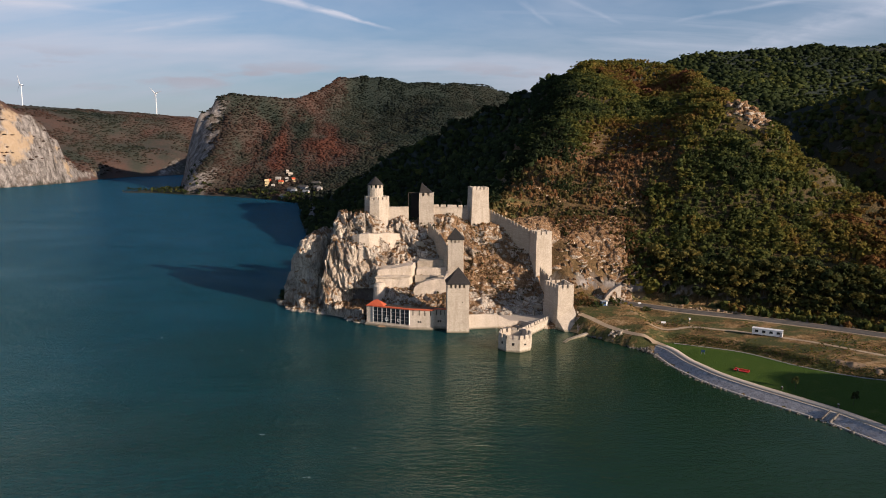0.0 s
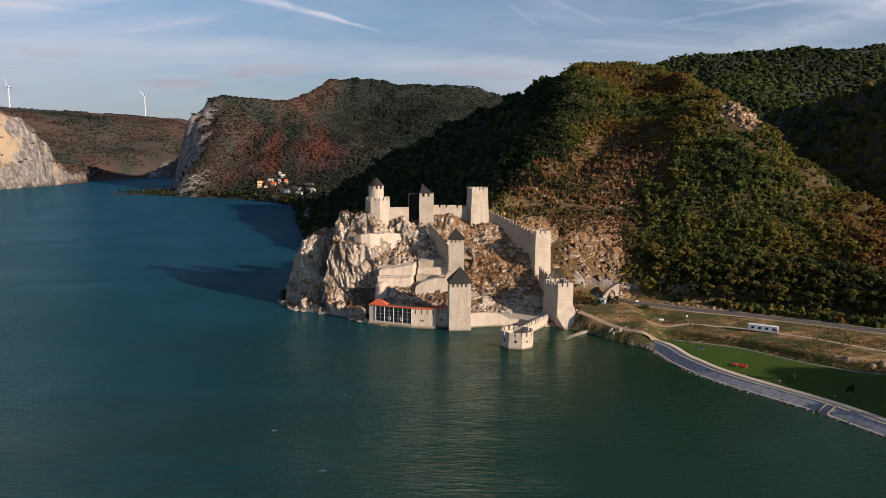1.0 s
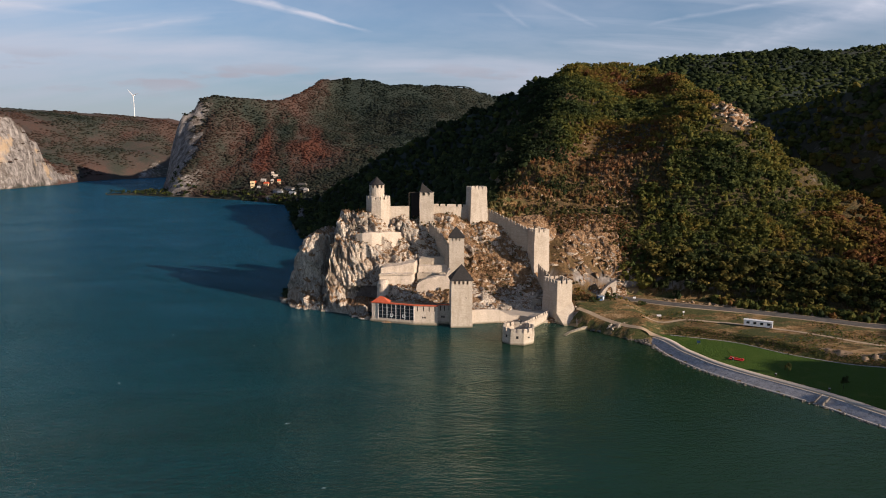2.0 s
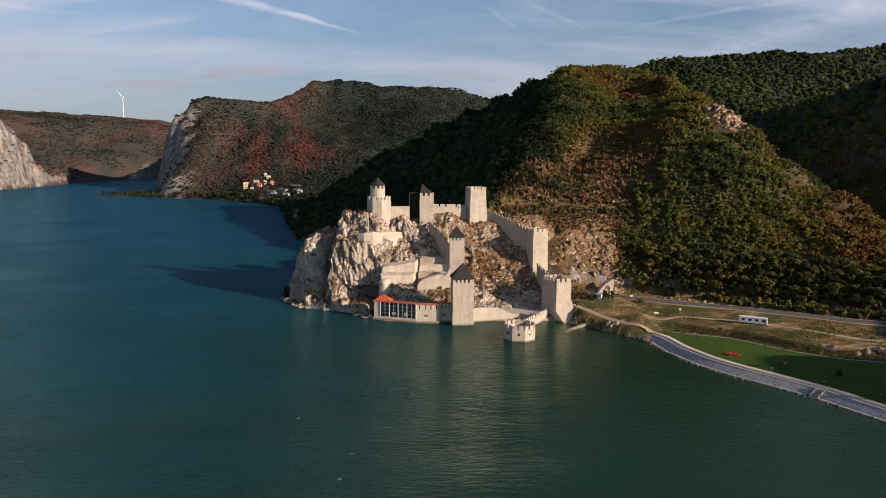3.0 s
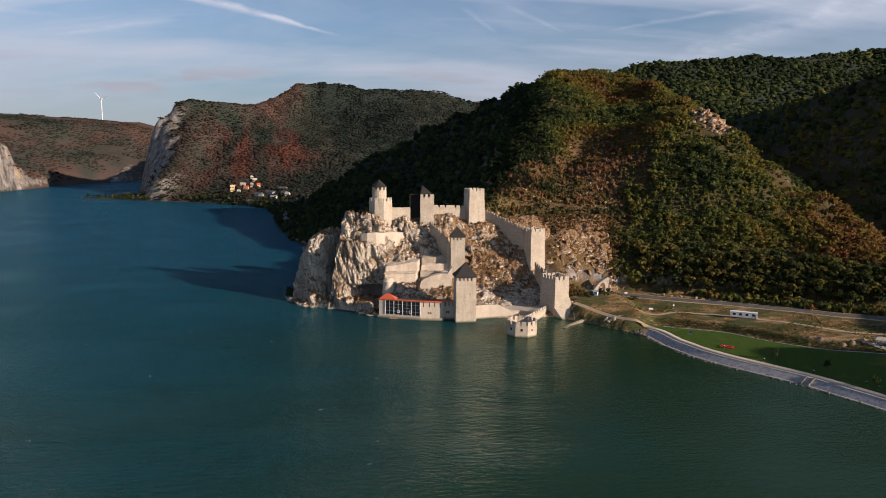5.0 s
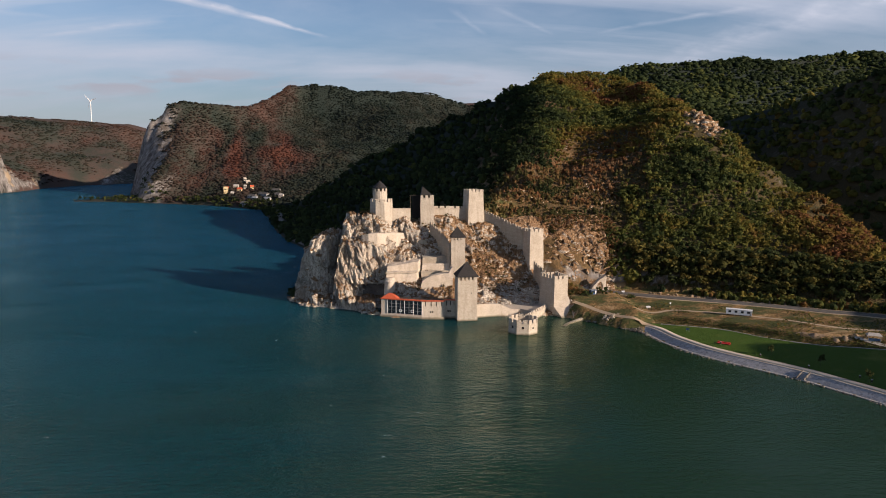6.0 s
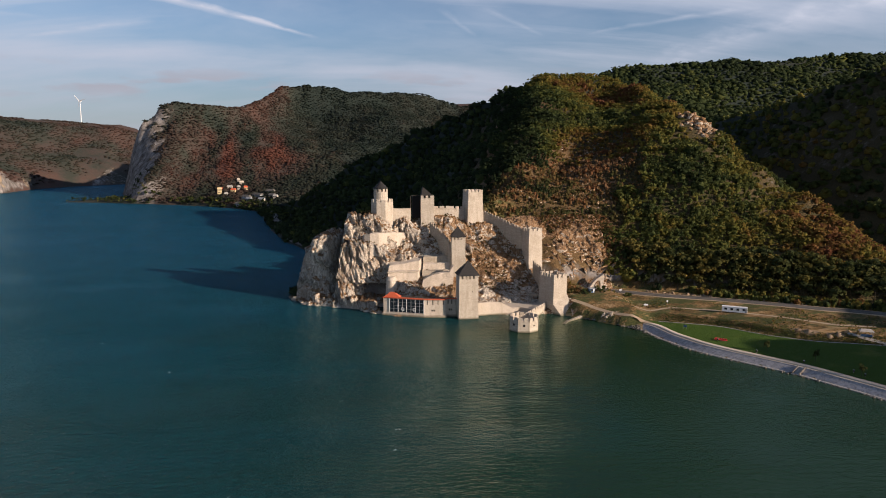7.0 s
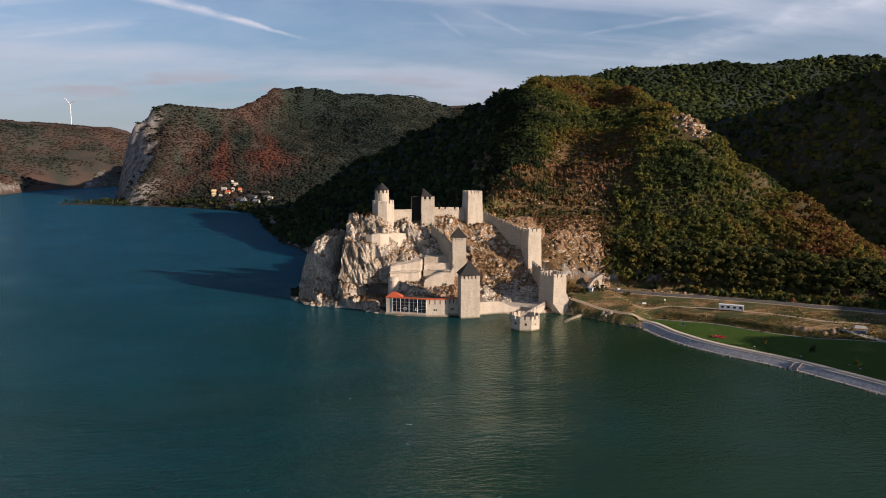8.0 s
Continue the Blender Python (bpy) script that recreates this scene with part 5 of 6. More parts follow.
# tint kept far below the lit wood's: the slope's shade is in the leaf colour
scatter("shaded_wood", shady, RNG.uniform(4, 7.5, len(shady)), np.clip(0.06 + RNG.normal(0, 0.12, len(shady)), 0, 1), LEAF, 16, 0.19, "broadleaf wood on the shaded slope with shade painted into its leaves", spread=1.3, dome=1.0)
SHORE_ROAD = [(-250, 1165), (-238, 1120), (-216, 1045), (-190, 945), (-168, 826), (-149, 735), (-131, 660), (-112, 612), (-92, 545)]
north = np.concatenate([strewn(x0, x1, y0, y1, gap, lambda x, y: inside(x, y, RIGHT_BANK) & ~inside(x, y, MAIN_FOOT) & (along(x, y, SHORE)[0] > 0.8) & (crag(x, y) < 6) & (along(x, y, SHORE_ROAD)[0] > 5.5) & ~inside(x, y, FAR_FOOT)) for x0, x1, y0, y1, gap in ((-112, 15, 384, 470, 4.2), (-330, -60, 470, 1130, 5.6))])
# low tint paints the shore's shadow into these crowns
scatter("shore_thicket", north, RNG.uniform(2.5, 6, len(north)), np.clip(0.05 + RNG.normal(0, 0.12, len(north)), 0, 1), LEAF, 30, 0.17, "thicket along the shaded shore behind the castle, its leaves painted darker for shade", spread=1.4, dome=1.0)


def away(x, y):
    dr, _ = along(x, y, ROAD)
    return ~inside(x, y, MAIN_FOOT) & inside(x, y, RIGHT_BANK) & (dr > 14)


side = strewn(240, 620, 330, 900, 8.0, lambda x, y: away(x, y) & (land(x, y) > 12))
scatter("valley_wood", side, RNG.uniform(4.0, 8.0, len(side)), np.clip(0.36 + 0.4 * fbm(side[:, 0], side[:, 1], 60, 3, 82) + RNG.normal(0, 0.12, len(side)), 0, 1), LEAF, 20, 0.17, "broadleaf wood filling the side valley", 9, spread=1.5, dome=0.85, sides=5)
ridge_wood = strewn(330, 1120, 1080, 1540, 8.6, lambda x, y: away(x, y) & (land(x, y) > 90))
scatter("ridge_wood", ridge_wood, RNG.uniform(3.5, 9.5, len(ridge_wood)) * (1 + 0.9 * fbm(ridge_wood[:, 0], ridge_wood[:, 1], 40, 3, 77)), np.clip(0.10 + 0.30 * fbm(ridge_wood[:, 0], ridge_wood[:, 1], 90, 3, 83) + RNG.normal(0, 0.09, len(ridge_wood)), 0, 1), LEAF, 7, 0.22, "broadleaf wood on the far ridge", 9, spread=2.1, dome=1.0, sides=5)


def far_slopes(x, y):
    z = land(x, y)
    return inside(x, y, FAR_FOOT) & (np.hypot(land(x + 4, y) - z, land(x, y + 4) - z) < np.where((x < np.minimum(144.5 - 0.43 * y, -412)) & (z < 172), 3.6, 9.0))


fw = strewn(-560, 330, 1000, 1860, 4.7, lambda x, y: far_slopes(x, y) & (y < np.interp(x, [-540, -350, -280, 60, 330], [1540, 1620, 1810, 1860, 1860])))
scatter("far_wood", fw, RNG.uniform(1.0, 3.4, len(fw)) * (1 + 0.8 * fbm(fw[:, 0], fw[:, 1], 22, 3, 76)), np.clip(far_tone(fw[:, 0], fw[:, 1]) + RNG.normal(0, 0.06, len(fw)), 0, 1), FAR_LEAF, 1, 0.22, "dark green and rust-red wood on the far hill", 9, spread=2.8, dome=1.15, sides=4)
bank = strewn(-1400, -650, 1250, 2450, 10.0, lambda x, y: inside(x, y, LEFT_BANK) & (fbm(x, y, 110, 3, 86) > -0.22) & (along(x, y, FAR_SHORE)[0] > 6))
scatter("far_bank_scrub", bank, RNG.uniform(1.2, 3.4, len(bank)), np.clip(far_tone(bank[:, 0], bank[:, 1]) - 0.08 + RNG.normal(0, 0.06, len(bank)), 0, 1), FAR_LEAF, 2, 0.25, "scattered scrub on the far bank", 9, spread=3.4, dome=1.2, sides=5)

foot_row = strewn(-610, -150, 900, 1330, 8.0, lambda x, y: inside(x, y, RIGHT_BANK) & (along(x, y, SHORE[28:44])[0] > 2) & (along(x, y, SHORE[28:44])[0] < 26) & (fbm(x, y, 30, 2, 91) > -0.25))
scatter("shore_trees", foot_row, RNG.uniform(3, 7.5, len(foot_row)), np.clip(0.14 + RNG.normal(0, 0.18, len(foot_row)), 0, 1), LEAF, 26, 0.2, "bushes and small trees along the far shore")
scr = strewn(10, 150, 362, 505, 2.1, lambda x, y: (scrub_zone(x, y) < 1.0) & inside(x, y, MAIN_FOOT) & (fbm(x, y, 9, 2, 88) > -0.5) & ((x > 54) | (y > 398)) & ((y > 388) | (x > 92)))
scatter("hillside_scrub", scr, 0.7 + 3.0 * RNG.random(len(scr)) ** 2.2, np.clip(0.26 + 0.3 * smooth(scr[:, 1], 430, 480) + 0.8 * fbm(scr[:, 0], scr[:, 1], 18, 3, 89) + RNG.normal(0, 0.18, len(scr)), 0, 1), RUST, 14, 0.24, "low rust-brown and olive scrub on dry ground", 8, 5, spread=1.2, dome=0.8, sides=5)


def on_rock(x, y):
    z = crag(x, y)
    flat = np.hypot(crag(x + 0.5, y) - z, crag(x, y + 0.5) - z) < 0.9
    return flat & (z > 9) & (fbm(x, y, 7, 3, 90) > np.where(x > -8, -0.04, 0.06)) & (x > -56) & (x < 44)


rk = strewn(-56, 44, 345, 392, 1.5, on_rock)
rk[:, 2] = crag(rk[:, 0], rk[:, 1]) - 0.2
scatter("rock_scrub", rk, RNG.uniform(0.5, 1.6, len(rk)), np.clip(0.42 + RNG.normal(0, 0.28, len(rk)), 0, 1), RUST, 14, 0.26, "tufts of brown and green scrub on the castle rock", 6, 5)

def rocks(name, spots, sizes, material, label):
    blocks, faces, n0 = [], [], 0
    bm = bmesh.new()
    bmesh.ops.create_icosphere(bm, subdivisions=1, radius=1)
    base = np.array([v.co[:] for v in bm.verts])
    fc = np.array([[v.index for v in f.verts] for f in bm.faces])
    bm.free()
    for p, s in zip(spots, sizes):
        q = base * (1 + RNG.uniform(-0.42, 0.42, (len(base), 1))) * s * [1, 1, 0.75] @ (np.eye(3) + RNG.normal(0, 0.42, (3, 3))) + p
        blocks.append(q)
        faces.append(fc + n0)
        n0 += len(q)
    ob = sheet(name, np.concatenate(blocks), np.concatenate(faces), material, False)
    return tagged(ob, label, "boulders", kind="stuff")


def outcrop(name, cx, cy, rx, ry, count, size, label):
    pts = []
    for _ in range(count):
        x, y = cx + RNG.normal(0, rx), cy + RNG.normal(0, ry)
        pts.append((x, y))
    pts = np.array(pts)
    z = land(pts[:, 0], pts[:, 1])
    rocks(name, np.column_stack([pts, z - 0.25 * size]), RNG.uniform(size * 0.4, size, count), ROCK, label)


# trees along the road, one by one
CROWNS = []
for _ in range(6):
    q = clump_quads(*crown_shape(150, 9, 0.095)).reshape(-1, 3)
    ob = sheet("crown", q, np.arange(len(q)).reshape(-1, 4), TREE_LEAF, False)
    CROWNS.append(ob.data)
    bpy.data.objects.remove(ob)
TRUNKS = []
for _ in range(3):
    bm = bmesh.new()
    for (ax, ay, az), (bx, by, bz), r0, r1 in (((0, 0, -0.08), (0.01, 0.0, 0.62), 0.026, 0.012), ((0.0, 0.0, 0.36), (0.16, 0.05, 0.6), 0.013, 0.006), ((0, 0, 0.42), (-0.13, -0.08, 0.66), 0.012, 0.006), ((0, 0, 0.48), (0.02, 0.15, 0.7), 0.011, 0.005)):
        ring = []
        for x, y, z, r in ((ax, ay, az, r0), (bx, by, bz, r1)):
            ring.append([bm.verts.new((x + r * math.cos(k * 1.2566), y + r * math.sin(k * 1.2566), z)) for k in range(5)])
        for k in range(5):
            bm.faces.new([ring[0][k], ring[0][(k + 1) % 5], ring[1][(k + 1) % 5], ring[1][k]])
    me = bpy.data.meshes.new("trunk")
    bm.to_mesh(me)
    bm.free()
    me.materials.append(BARK)
    TRUNKS.append(me)


def tree(place, height, label, group, crown=None):
    t = thing("tree", place, label, "tree", group)
    for name, me in (("trunk", TRUNKS[random.randrange(3)]), ("crown", crown or CROWNS[random.randrange(6)])):
        o = new(name, me)
        o.parent = t
    t.scale = (height * random.uniform(1.0, 1.4),) * 2 + (height,)
    t.rotation_euler = (0, 0, random.uniform(0, 6.28))
    return t


outcrop("hill_outcrop", 203, 484, 6, 7, 150, 2.9, "pale rugged limestone outcrop on the hill spur")
outcrop("scree_rocks", 124, 498, 11, 20, 150, 1.3, "pale limestone rocks among rust-red scrub")
outcrop("scree_rocks", 107, 440, 7, 15, 150, 1.4, "pale limestone rocks among the hillside scrub")
outcrop("tower_rocks", 71, 377, 9, 6, 60, 2.4, "pale broken limestone on the slope below the tower")
outcrop("arch_rocks", 93, 377, 6, 4, 70, 2.3, "pale yellow broken limestone above the half arch")
bank_line = np.array([(112 + k * 0.62 + RNG.normal(0, 0.8), 0) for k in range(120)])
bank_line[:, 1] = np.interp(bank_line[:, 0], [p[0] for p in ROAD], [p[1] for p in ROAD]) + RNG.uniform(7.0, 10.0, 120)
rocks("verge_rocks", np.column_stack([bank_line, land(bank_line[:, 0], bank_line[:, 1])]), RNG.uniform(0.3, 1.1, 120), SOIL, "brown broken rock in the cutting beside the road")
outcrop("knoll_rocks", 50, 440, 14, 10, 80, 1.6, "pale limestone rocks on the dry knoll")
row = strewn(110, 262, 285, 400, 3.2, lambda x, y: upland(x, y) & near_row(x, y))
for x, y, z in row[np.argsort(row[:, 1])][:299]:
    tree((x, y, z - 0.1), random.uniform(5.0, 9.5), "green and yellow broadleaf tree at the edge of the wood", "trees along the road")


# ---- riverside park ----
def spline(points, step):
    out = []
    n = len(points)
    for k in range(n - 1):
        p = [np.array(points[min(max(k + j, 0), n - 1)], float) for j in (-1, 0, 1, 2)]
        m = max(1, int(np.linalg.norm(p[2] - p[1]) / step))
        for i in range(m):
            t = i / m
            out.append(0.5 * (2 * p[1] + (p[2] - p[0]) * t + (2 * p[0] - 5 * p[1] + 4 * p[2] - p[3]) * t * t + (3 * p[1] - p[0] - 3 * p[2] + p[3]) * t ** 3))
    out.append(np.array(points[-1], float))
    return np.array(out)


def offset(line, d):
    t = np.gradient(line, axis=0)
    t /= np.linalg.norm(t, axis=1)[:, None]
    return line + np.column_stack([-t[:, 1], t[:, 0]]) * d


def strip(name, left, right, zl, zr, material, label, category, cross=1, thick=0.0, ground=None):
    """A band between two lines of as many points."""
    rows = []
    for c in range(cross + 1):
        t = c / cross
        p = left * (1 - t) + right * t
        z = np.full(len(p), zl * (1 - t) + zr * t) if ground is None else land(p[:, 0], p[:, 1]) + ground
        rows.append(np.column_stack([p, z]))
    if thick:
        rows = [rows[0] - [0, 0, thick]] + rows + [rows[-1] - [0, 0, thick]]
    v = np.stack(rows, 1)
    ob = sheet(name, v.reshape(-1, 3), grid_faces(v.shape[0], v.shape[1]), material, False)
    return tagged(ob, label, category, kind="structure")


water_line = spline([(420, -700), (260, -80), (210, 40), (165, 130), (135, 192), (129, 204), (122.5, 217), (112.3, 231), (103.5, 243), (96.5, 255), (92.5, 266), (90, 274), (88, 288), (85.5, 293)][::-1], 2.5)
# inland lies to the left of the line when it runs towards the viewer
strip("revetment", offset(water_line, -0.6), offset(water_line, 4.4), -0.6, 1.95, REVET, "sloping blue-grey stone revetment along the river", "revetment", 4)
strip("kerb", offset(water_line, 4.4), offset(water_line, 4.9), 2.1, 2.12, KERB, "pale stone kerb above the revetment", "kerb", 1, 0.5)
strip("planting_strip", offset(water_line, 4.9), offset(water_line, 5.5), 2.1, 2.15, DIRT, "narrow strip of dry soil beside the promenade", "soil", 1)
strip("pavement", offset(water_line, 5.5), offset(water_line, 8.4), 2.3, 2.55, PAVING, "pale paved riverside promenade", "promenade", 2, 0.4)
strip("kerb", offset(water_line, -0.9), offset(water_line, -0.3), 0.25, 0.35, KERB, "pale concrete toe beam at the waterline", "kerb", 1, 1.2)
inner = offset(water_line, 8.4)
inner = inner[(inner[:, 1] > -60)]
back = spline(LAWN_BACK[1:], 2.0)
s = np.linspace(0, 1, 140)


def evenly(line, s):
    d = np.concatenate([[0], np.cumsum(np.linalg.norm(np.diff(line, axis=0), axis=1))])
    return np.column_stack([np.interp(s * d[-1], d, line[:, k]) for k in (0, 1)])


strip("lawn", evenly(inner, s), evenly(back, s), 0, 0, LAWN, "mown green riverside lawn", "lawn", 22, 0.0, 0.22)
strip("kerb", evenly(back, s), offset(evenly(back, s), 0.5), 0, 0, KERB, "thin pale edging along the lawn", "kerb", 1, 0.4, 0.34)
road_line = spline(ROAD, 3.0)
strip("road", offset(road_line, -4.1), offset(road_line, 4.1), 7.55, 7.55, ASPHALT, "grey asphalt road at the foot of the hill", "road", 2, 0.6)
for d, w in ((-5.0, 0.7), (4.3, 0.7)):
    strip("road_edge", offset(road_line, d), offset(road_line, d + w), 7.6, 7.6, DIRT, "pale concrete gutter beside the road", "kerb", 1, 0.5)
shore_road = spline(SHORE_ROAD, 8.0)
strip("road", offset(shore_road, -3.2), offset(shore_road, 3.2), 0, 0, ASPHALT, "narrow grey road along the shaded shore", "road", 2, 0.5, 0.9)
lane = spline([(62.5, 333), (66.5, 328), (72, 319.5), (78, 310.5), (84, 303.6), (89.5, 299.0), (94, 294.5)], 1.5)
strip("path", offset(lane, -1.2), offset(lane, 1.2), 0, 0, DIRT, "pale footpath leading to the castle gate", "path", 2, 0.0, 0.10)
track = spline([(92, 316), (99, 310), (111, 313.5), (123, 308), (131, 304), (150, 288), (172, 268), (190, 262)], 2.0)
strip("track", offset(track, -1.2), offset(track, 1.2), 0, 0, DIRT, "dusty dirt track across the meadow", "track", 2, 0.0, 0.16)


edge = offset(water_line[water_line[:, 1] > 150], -1.3)
spots = [(*edge[RNG.integers(len(edge))] + RNG.normal(0, 0.5, 2), RNG.uniform(-0.35, 0.0)) for _ in range(420)]
rocks("shore_boulders", spots, RNG.uniform(0.25, 0.6, 420), BOULDER, "rough stones along the waterline")
shore2 = spline([(88, 288), (84.5, 294.5), (80, 299.3), (75.5, 306.8), (68, 315), (63, 318)], 0.8)
spots = [(*shore2[RNG.integers(len(shore2))] + RNG.normal(0, 0.8, 2), RNG.uniform(-0.2, 0.4)) for _ in range(160)] + [(85.5 + RNG.normal(0, 2), 294 + RNG.normal(0, 2.2), RNG.uniform(0.3, 1.6)) for _ in range(30)]
rocks("bank_boulders", spots, RNG.uniform(0.25, 0.65, 190), BOULDER, "heap of pale stones on the bank")


# ---- things in the park and on the meadow ----
def ground_at(x, y):
    return float(land(np.array([x]), np.array([y]))[0])


def put(t, m):
    t.matrix_world = m
    return t


def site_cabin():
    x, y = 138.4, 297.2
    z = ground_at(x, y) + 0.35
    t = thing("site_cabin", (0, 0, 0), "long white site cabin with dark windows on the meadow", "cabin")
    bm = box(bmesh.new(), (-6.1, -1.25, 0.15), (6.1, 1.25, 2.75))
    bmesh.ops.bevel(bm, geom=list(bm.edges), offset=0.06, segments=1, affect="EDGES")
    part("body", bm, WHITE, t)
    part("roof", box(bmesh.new(), (-6.2, -1.35, 2.753), (6.2, 1.35, 2.9)), WHITE, t)
    for k in range(4):
        w = part("window", box(bmesh.new(), (-4.9 + k * 2.9, -1.29, 1.2), (-3.6 + k * 2.9, -1.2, 2.2)), GLASS, t)
        part("sill", box(bmesh.new(), (-5.0 + k * 2.9, -1.36, 1.1), (-3.5 + k * 2.9, -1.256, 1.19)), METAL, w)
    part("door", box(bmesh.new(), (5.0, -1.29, 0.2), (5.8, -1.2, 2.2)), METAL, t)
    for px in (-5.8, -2, 2, 5.8):
        part("foot", box(bmesh.new(), (px - 0.2, -1.1, -0.5), (px + 0.2, 1.1, 0.148)), KERB, t)
    put(t, pose(x, y, z, 0, 0, -29))


site_cabin()


def red_benches():
    t = thing("red_platform", (0, 0, 0), "low bright red slatted seating platform on the lawn", "seating")
    part("deck", box(bmesh.new(), (-3.6, -1.3, 0.25), (3.6, 1.3, 0.45)), RED_PAINT, t)
    for k in range(5):
        part("backrest", box(bmesh.new(), (-3.4 + k * 1.45, 0.2, 0.453), (-2.4 + k * 1.45, 1.2, 1.0), Matrix.Rotation(0.05 * (k % 3 - 1), 4, "Z")), RED_PAINT, t)
    for k in (-3.2, 0, 3.2):
        part("foot", box(bmesh.new(), (k - 0.1, -1.2, -0.1), (k + 0.1, 1.2, 0.248)), METAL, t)
    put(t, pose(112.2, 259.8, ground_at(112.2, 259.8) + 0.25, 0, 0, -38) @ Matrix.Diagonal((0.78, 0.9, 0.7, 1)))


red_benches()
for x, y, h in ((123.6, 240.6, 5.0), (135.5, 224.8, 5.4), (141.5, 205.0, 5.2)):
    sapling = tree((x, y, ground_at(x, y) + 0.2), h, "slender young tree planted on the lawn", "young trees on the lawn")
    for piece in sapling.children:
        piece.scale = (piece.scale[0] * 0.5, piece.scale[1] * 0.5, piece.scale[2])


def notice_board():
    t = thing("notice_board", (0, 0, 0), "small blue notice board on two posts", "notice board")
    for px in (-0.6, 0.6):
        part("post", box(bmesh.new(), (px - 0.06, -0.06, -0.2), (px + 0.06, 0.06, 1.9)), METAL, t)
    part("panel", box(bmesh.new(), (-0.7, -0.12, 0.9), (0.7, -0.063, 1.9)), BLUE, t)
    put(t, pose(105.0, 281.5, ground_at(105, 281.5) + 0.2, 0, 0, -25))


notice_board()


def river_steps():
    t = thing("river_stairs", (0, 0, 0), "narrow concrete stairs set into the river revetment", "stairs")
    for k in range(8):
        part("step", box(bmesh.new(), (-1.2, 0.55 * k - 0.3, -0.6), (1.2, 0.55 * k + 0.25, 0.2 + 0.27 * k)), METAL, t)
    for px in (-1.6, 1.22):
        bm = bmesh.new()
        v = [bm.verts.new(p) for p in ((px, -0.8, -0.6), (px + 0.38, -0.8, -0.6), (px + 0.38, 4.4, -0.6), (px, 4.4, -0.6), (px, -0.8, 0.7), (px + 0.38, -0.8, 0.7), (px + 0.38, 4.4, 2.6), (px, 4.4, 2.6))]
        for f in ((3, 2, 1, 0), (4, 5, 6, 7), (0, 1, 5, 4), (2, 3, 7, 6), (1, 2, 6, 5), (3, 0, 4, 7)):
            bm.faces.new([v[i] for i in f])
        part("side_wall", bm, BOULDER, t)
    put(t, pose(122.6, 217.0, 0.1, 0, 0, -57))


river_steps()


def kiosk():
    t = thing("kiosk", (0, 0, 0), "small blue-grey ticket kiosk beside the footpath", "kiosk")
    part("body", box(bmesh.new(), (-1.6, -1.2, 0), (1.6, 1.2, 2.4)), BLUE, t)
    part("roof", box(bmesh.new(), (-1.9, -1.5, 2.403), (1.9, 1.5, 2.6)), METAL, t)
    part("window", box(bmesh.new(), (-1.2, -1.26, 1.0), (0.5, -1.15, 2.0)), GLASS, t)
    part("door", box(bmesh.new(), (0.7, -1.26, 0.05), (1.4, -1.15, 2.1)), WHITE, t)
    put(t, pose(76.6, 343.0, ground_at(76.6, 343.0) + 0.05, 0, 0, 12))


kiosk()


def sign_post(x, y, w, h):
    t = thing("road_sign", (0, 0, 0), "small white sign on a grey post in the meadow", "sign", "signs on the meadow")
    part("post", box(bmesh.new(), (-0.06, -0.06, -0.3), (0.06, 0.06, h)), METAL, t)
    part("panel", box(bmesh.new(), (-w / 2, -0.11, h - 0.9), (w / 2, -0.062, h)), WHITE, t)
    put(t, pose(x, y, ground_at(x, y), 0, 0, -10))


sign_post(99.5, 318.6, 2.2, 1.7)
sign_post(112.4, 320.8, 0.8, 2.3)
sign_post(96.4, 349.8, 1.6, 2.0)


def pavilion():
    t = thing("pavilion", (0, 0, 0), "small white-roofed open shelter at the end of the meadow", "shelter")
    for px in (-2.4, 2.4):
        for py in (-1.7, 1.7):
            part("post", box(bmesh.new(), (px - 0.1, py - 0.1, -0.2), (px + 0.1, py + 0.1, 2.3)), METAL, t)
    bm = bmesh.new()
    v = [bm.verts.new(p) for p in ((-3, -2.2, 2.3), (3, -2.2, 2.3), (3, 2.2, 2.3), (-3, 2.2, 2.3), (-2, 0, 3.3), (2, 0, 3.3))]
    for f in ((0, 1, 5, 4), (1, 2, 5), (2, 3, 4, 5), (3, 0, 4), (3, 2, 1, 0)):
        bm.faces.new([v[i] for i in f])
    part("roof", bm, KERB, t)
    part("counter", box(bmesh.new(), (-2.2, -1.5, 0), (2.2, -0.9, 1.0)), BLUE, t)
    put(t, pose(174.6, 248.0, ground_at(174.6, 248.0), 0, 0, -25))


pavilion()
walk_line = spline([(168.6, 251.9), (173.3, 246.7), (177.9, 241.6), (184, 233), (192, 224)], 1.5)
strip("path", offset(walk_line, -0.9), offset(walk_line, 0.9), 0, 0, PAVING, "pale narrow footpath leading to the shelter", "path", 2, 0.0, 0.3)


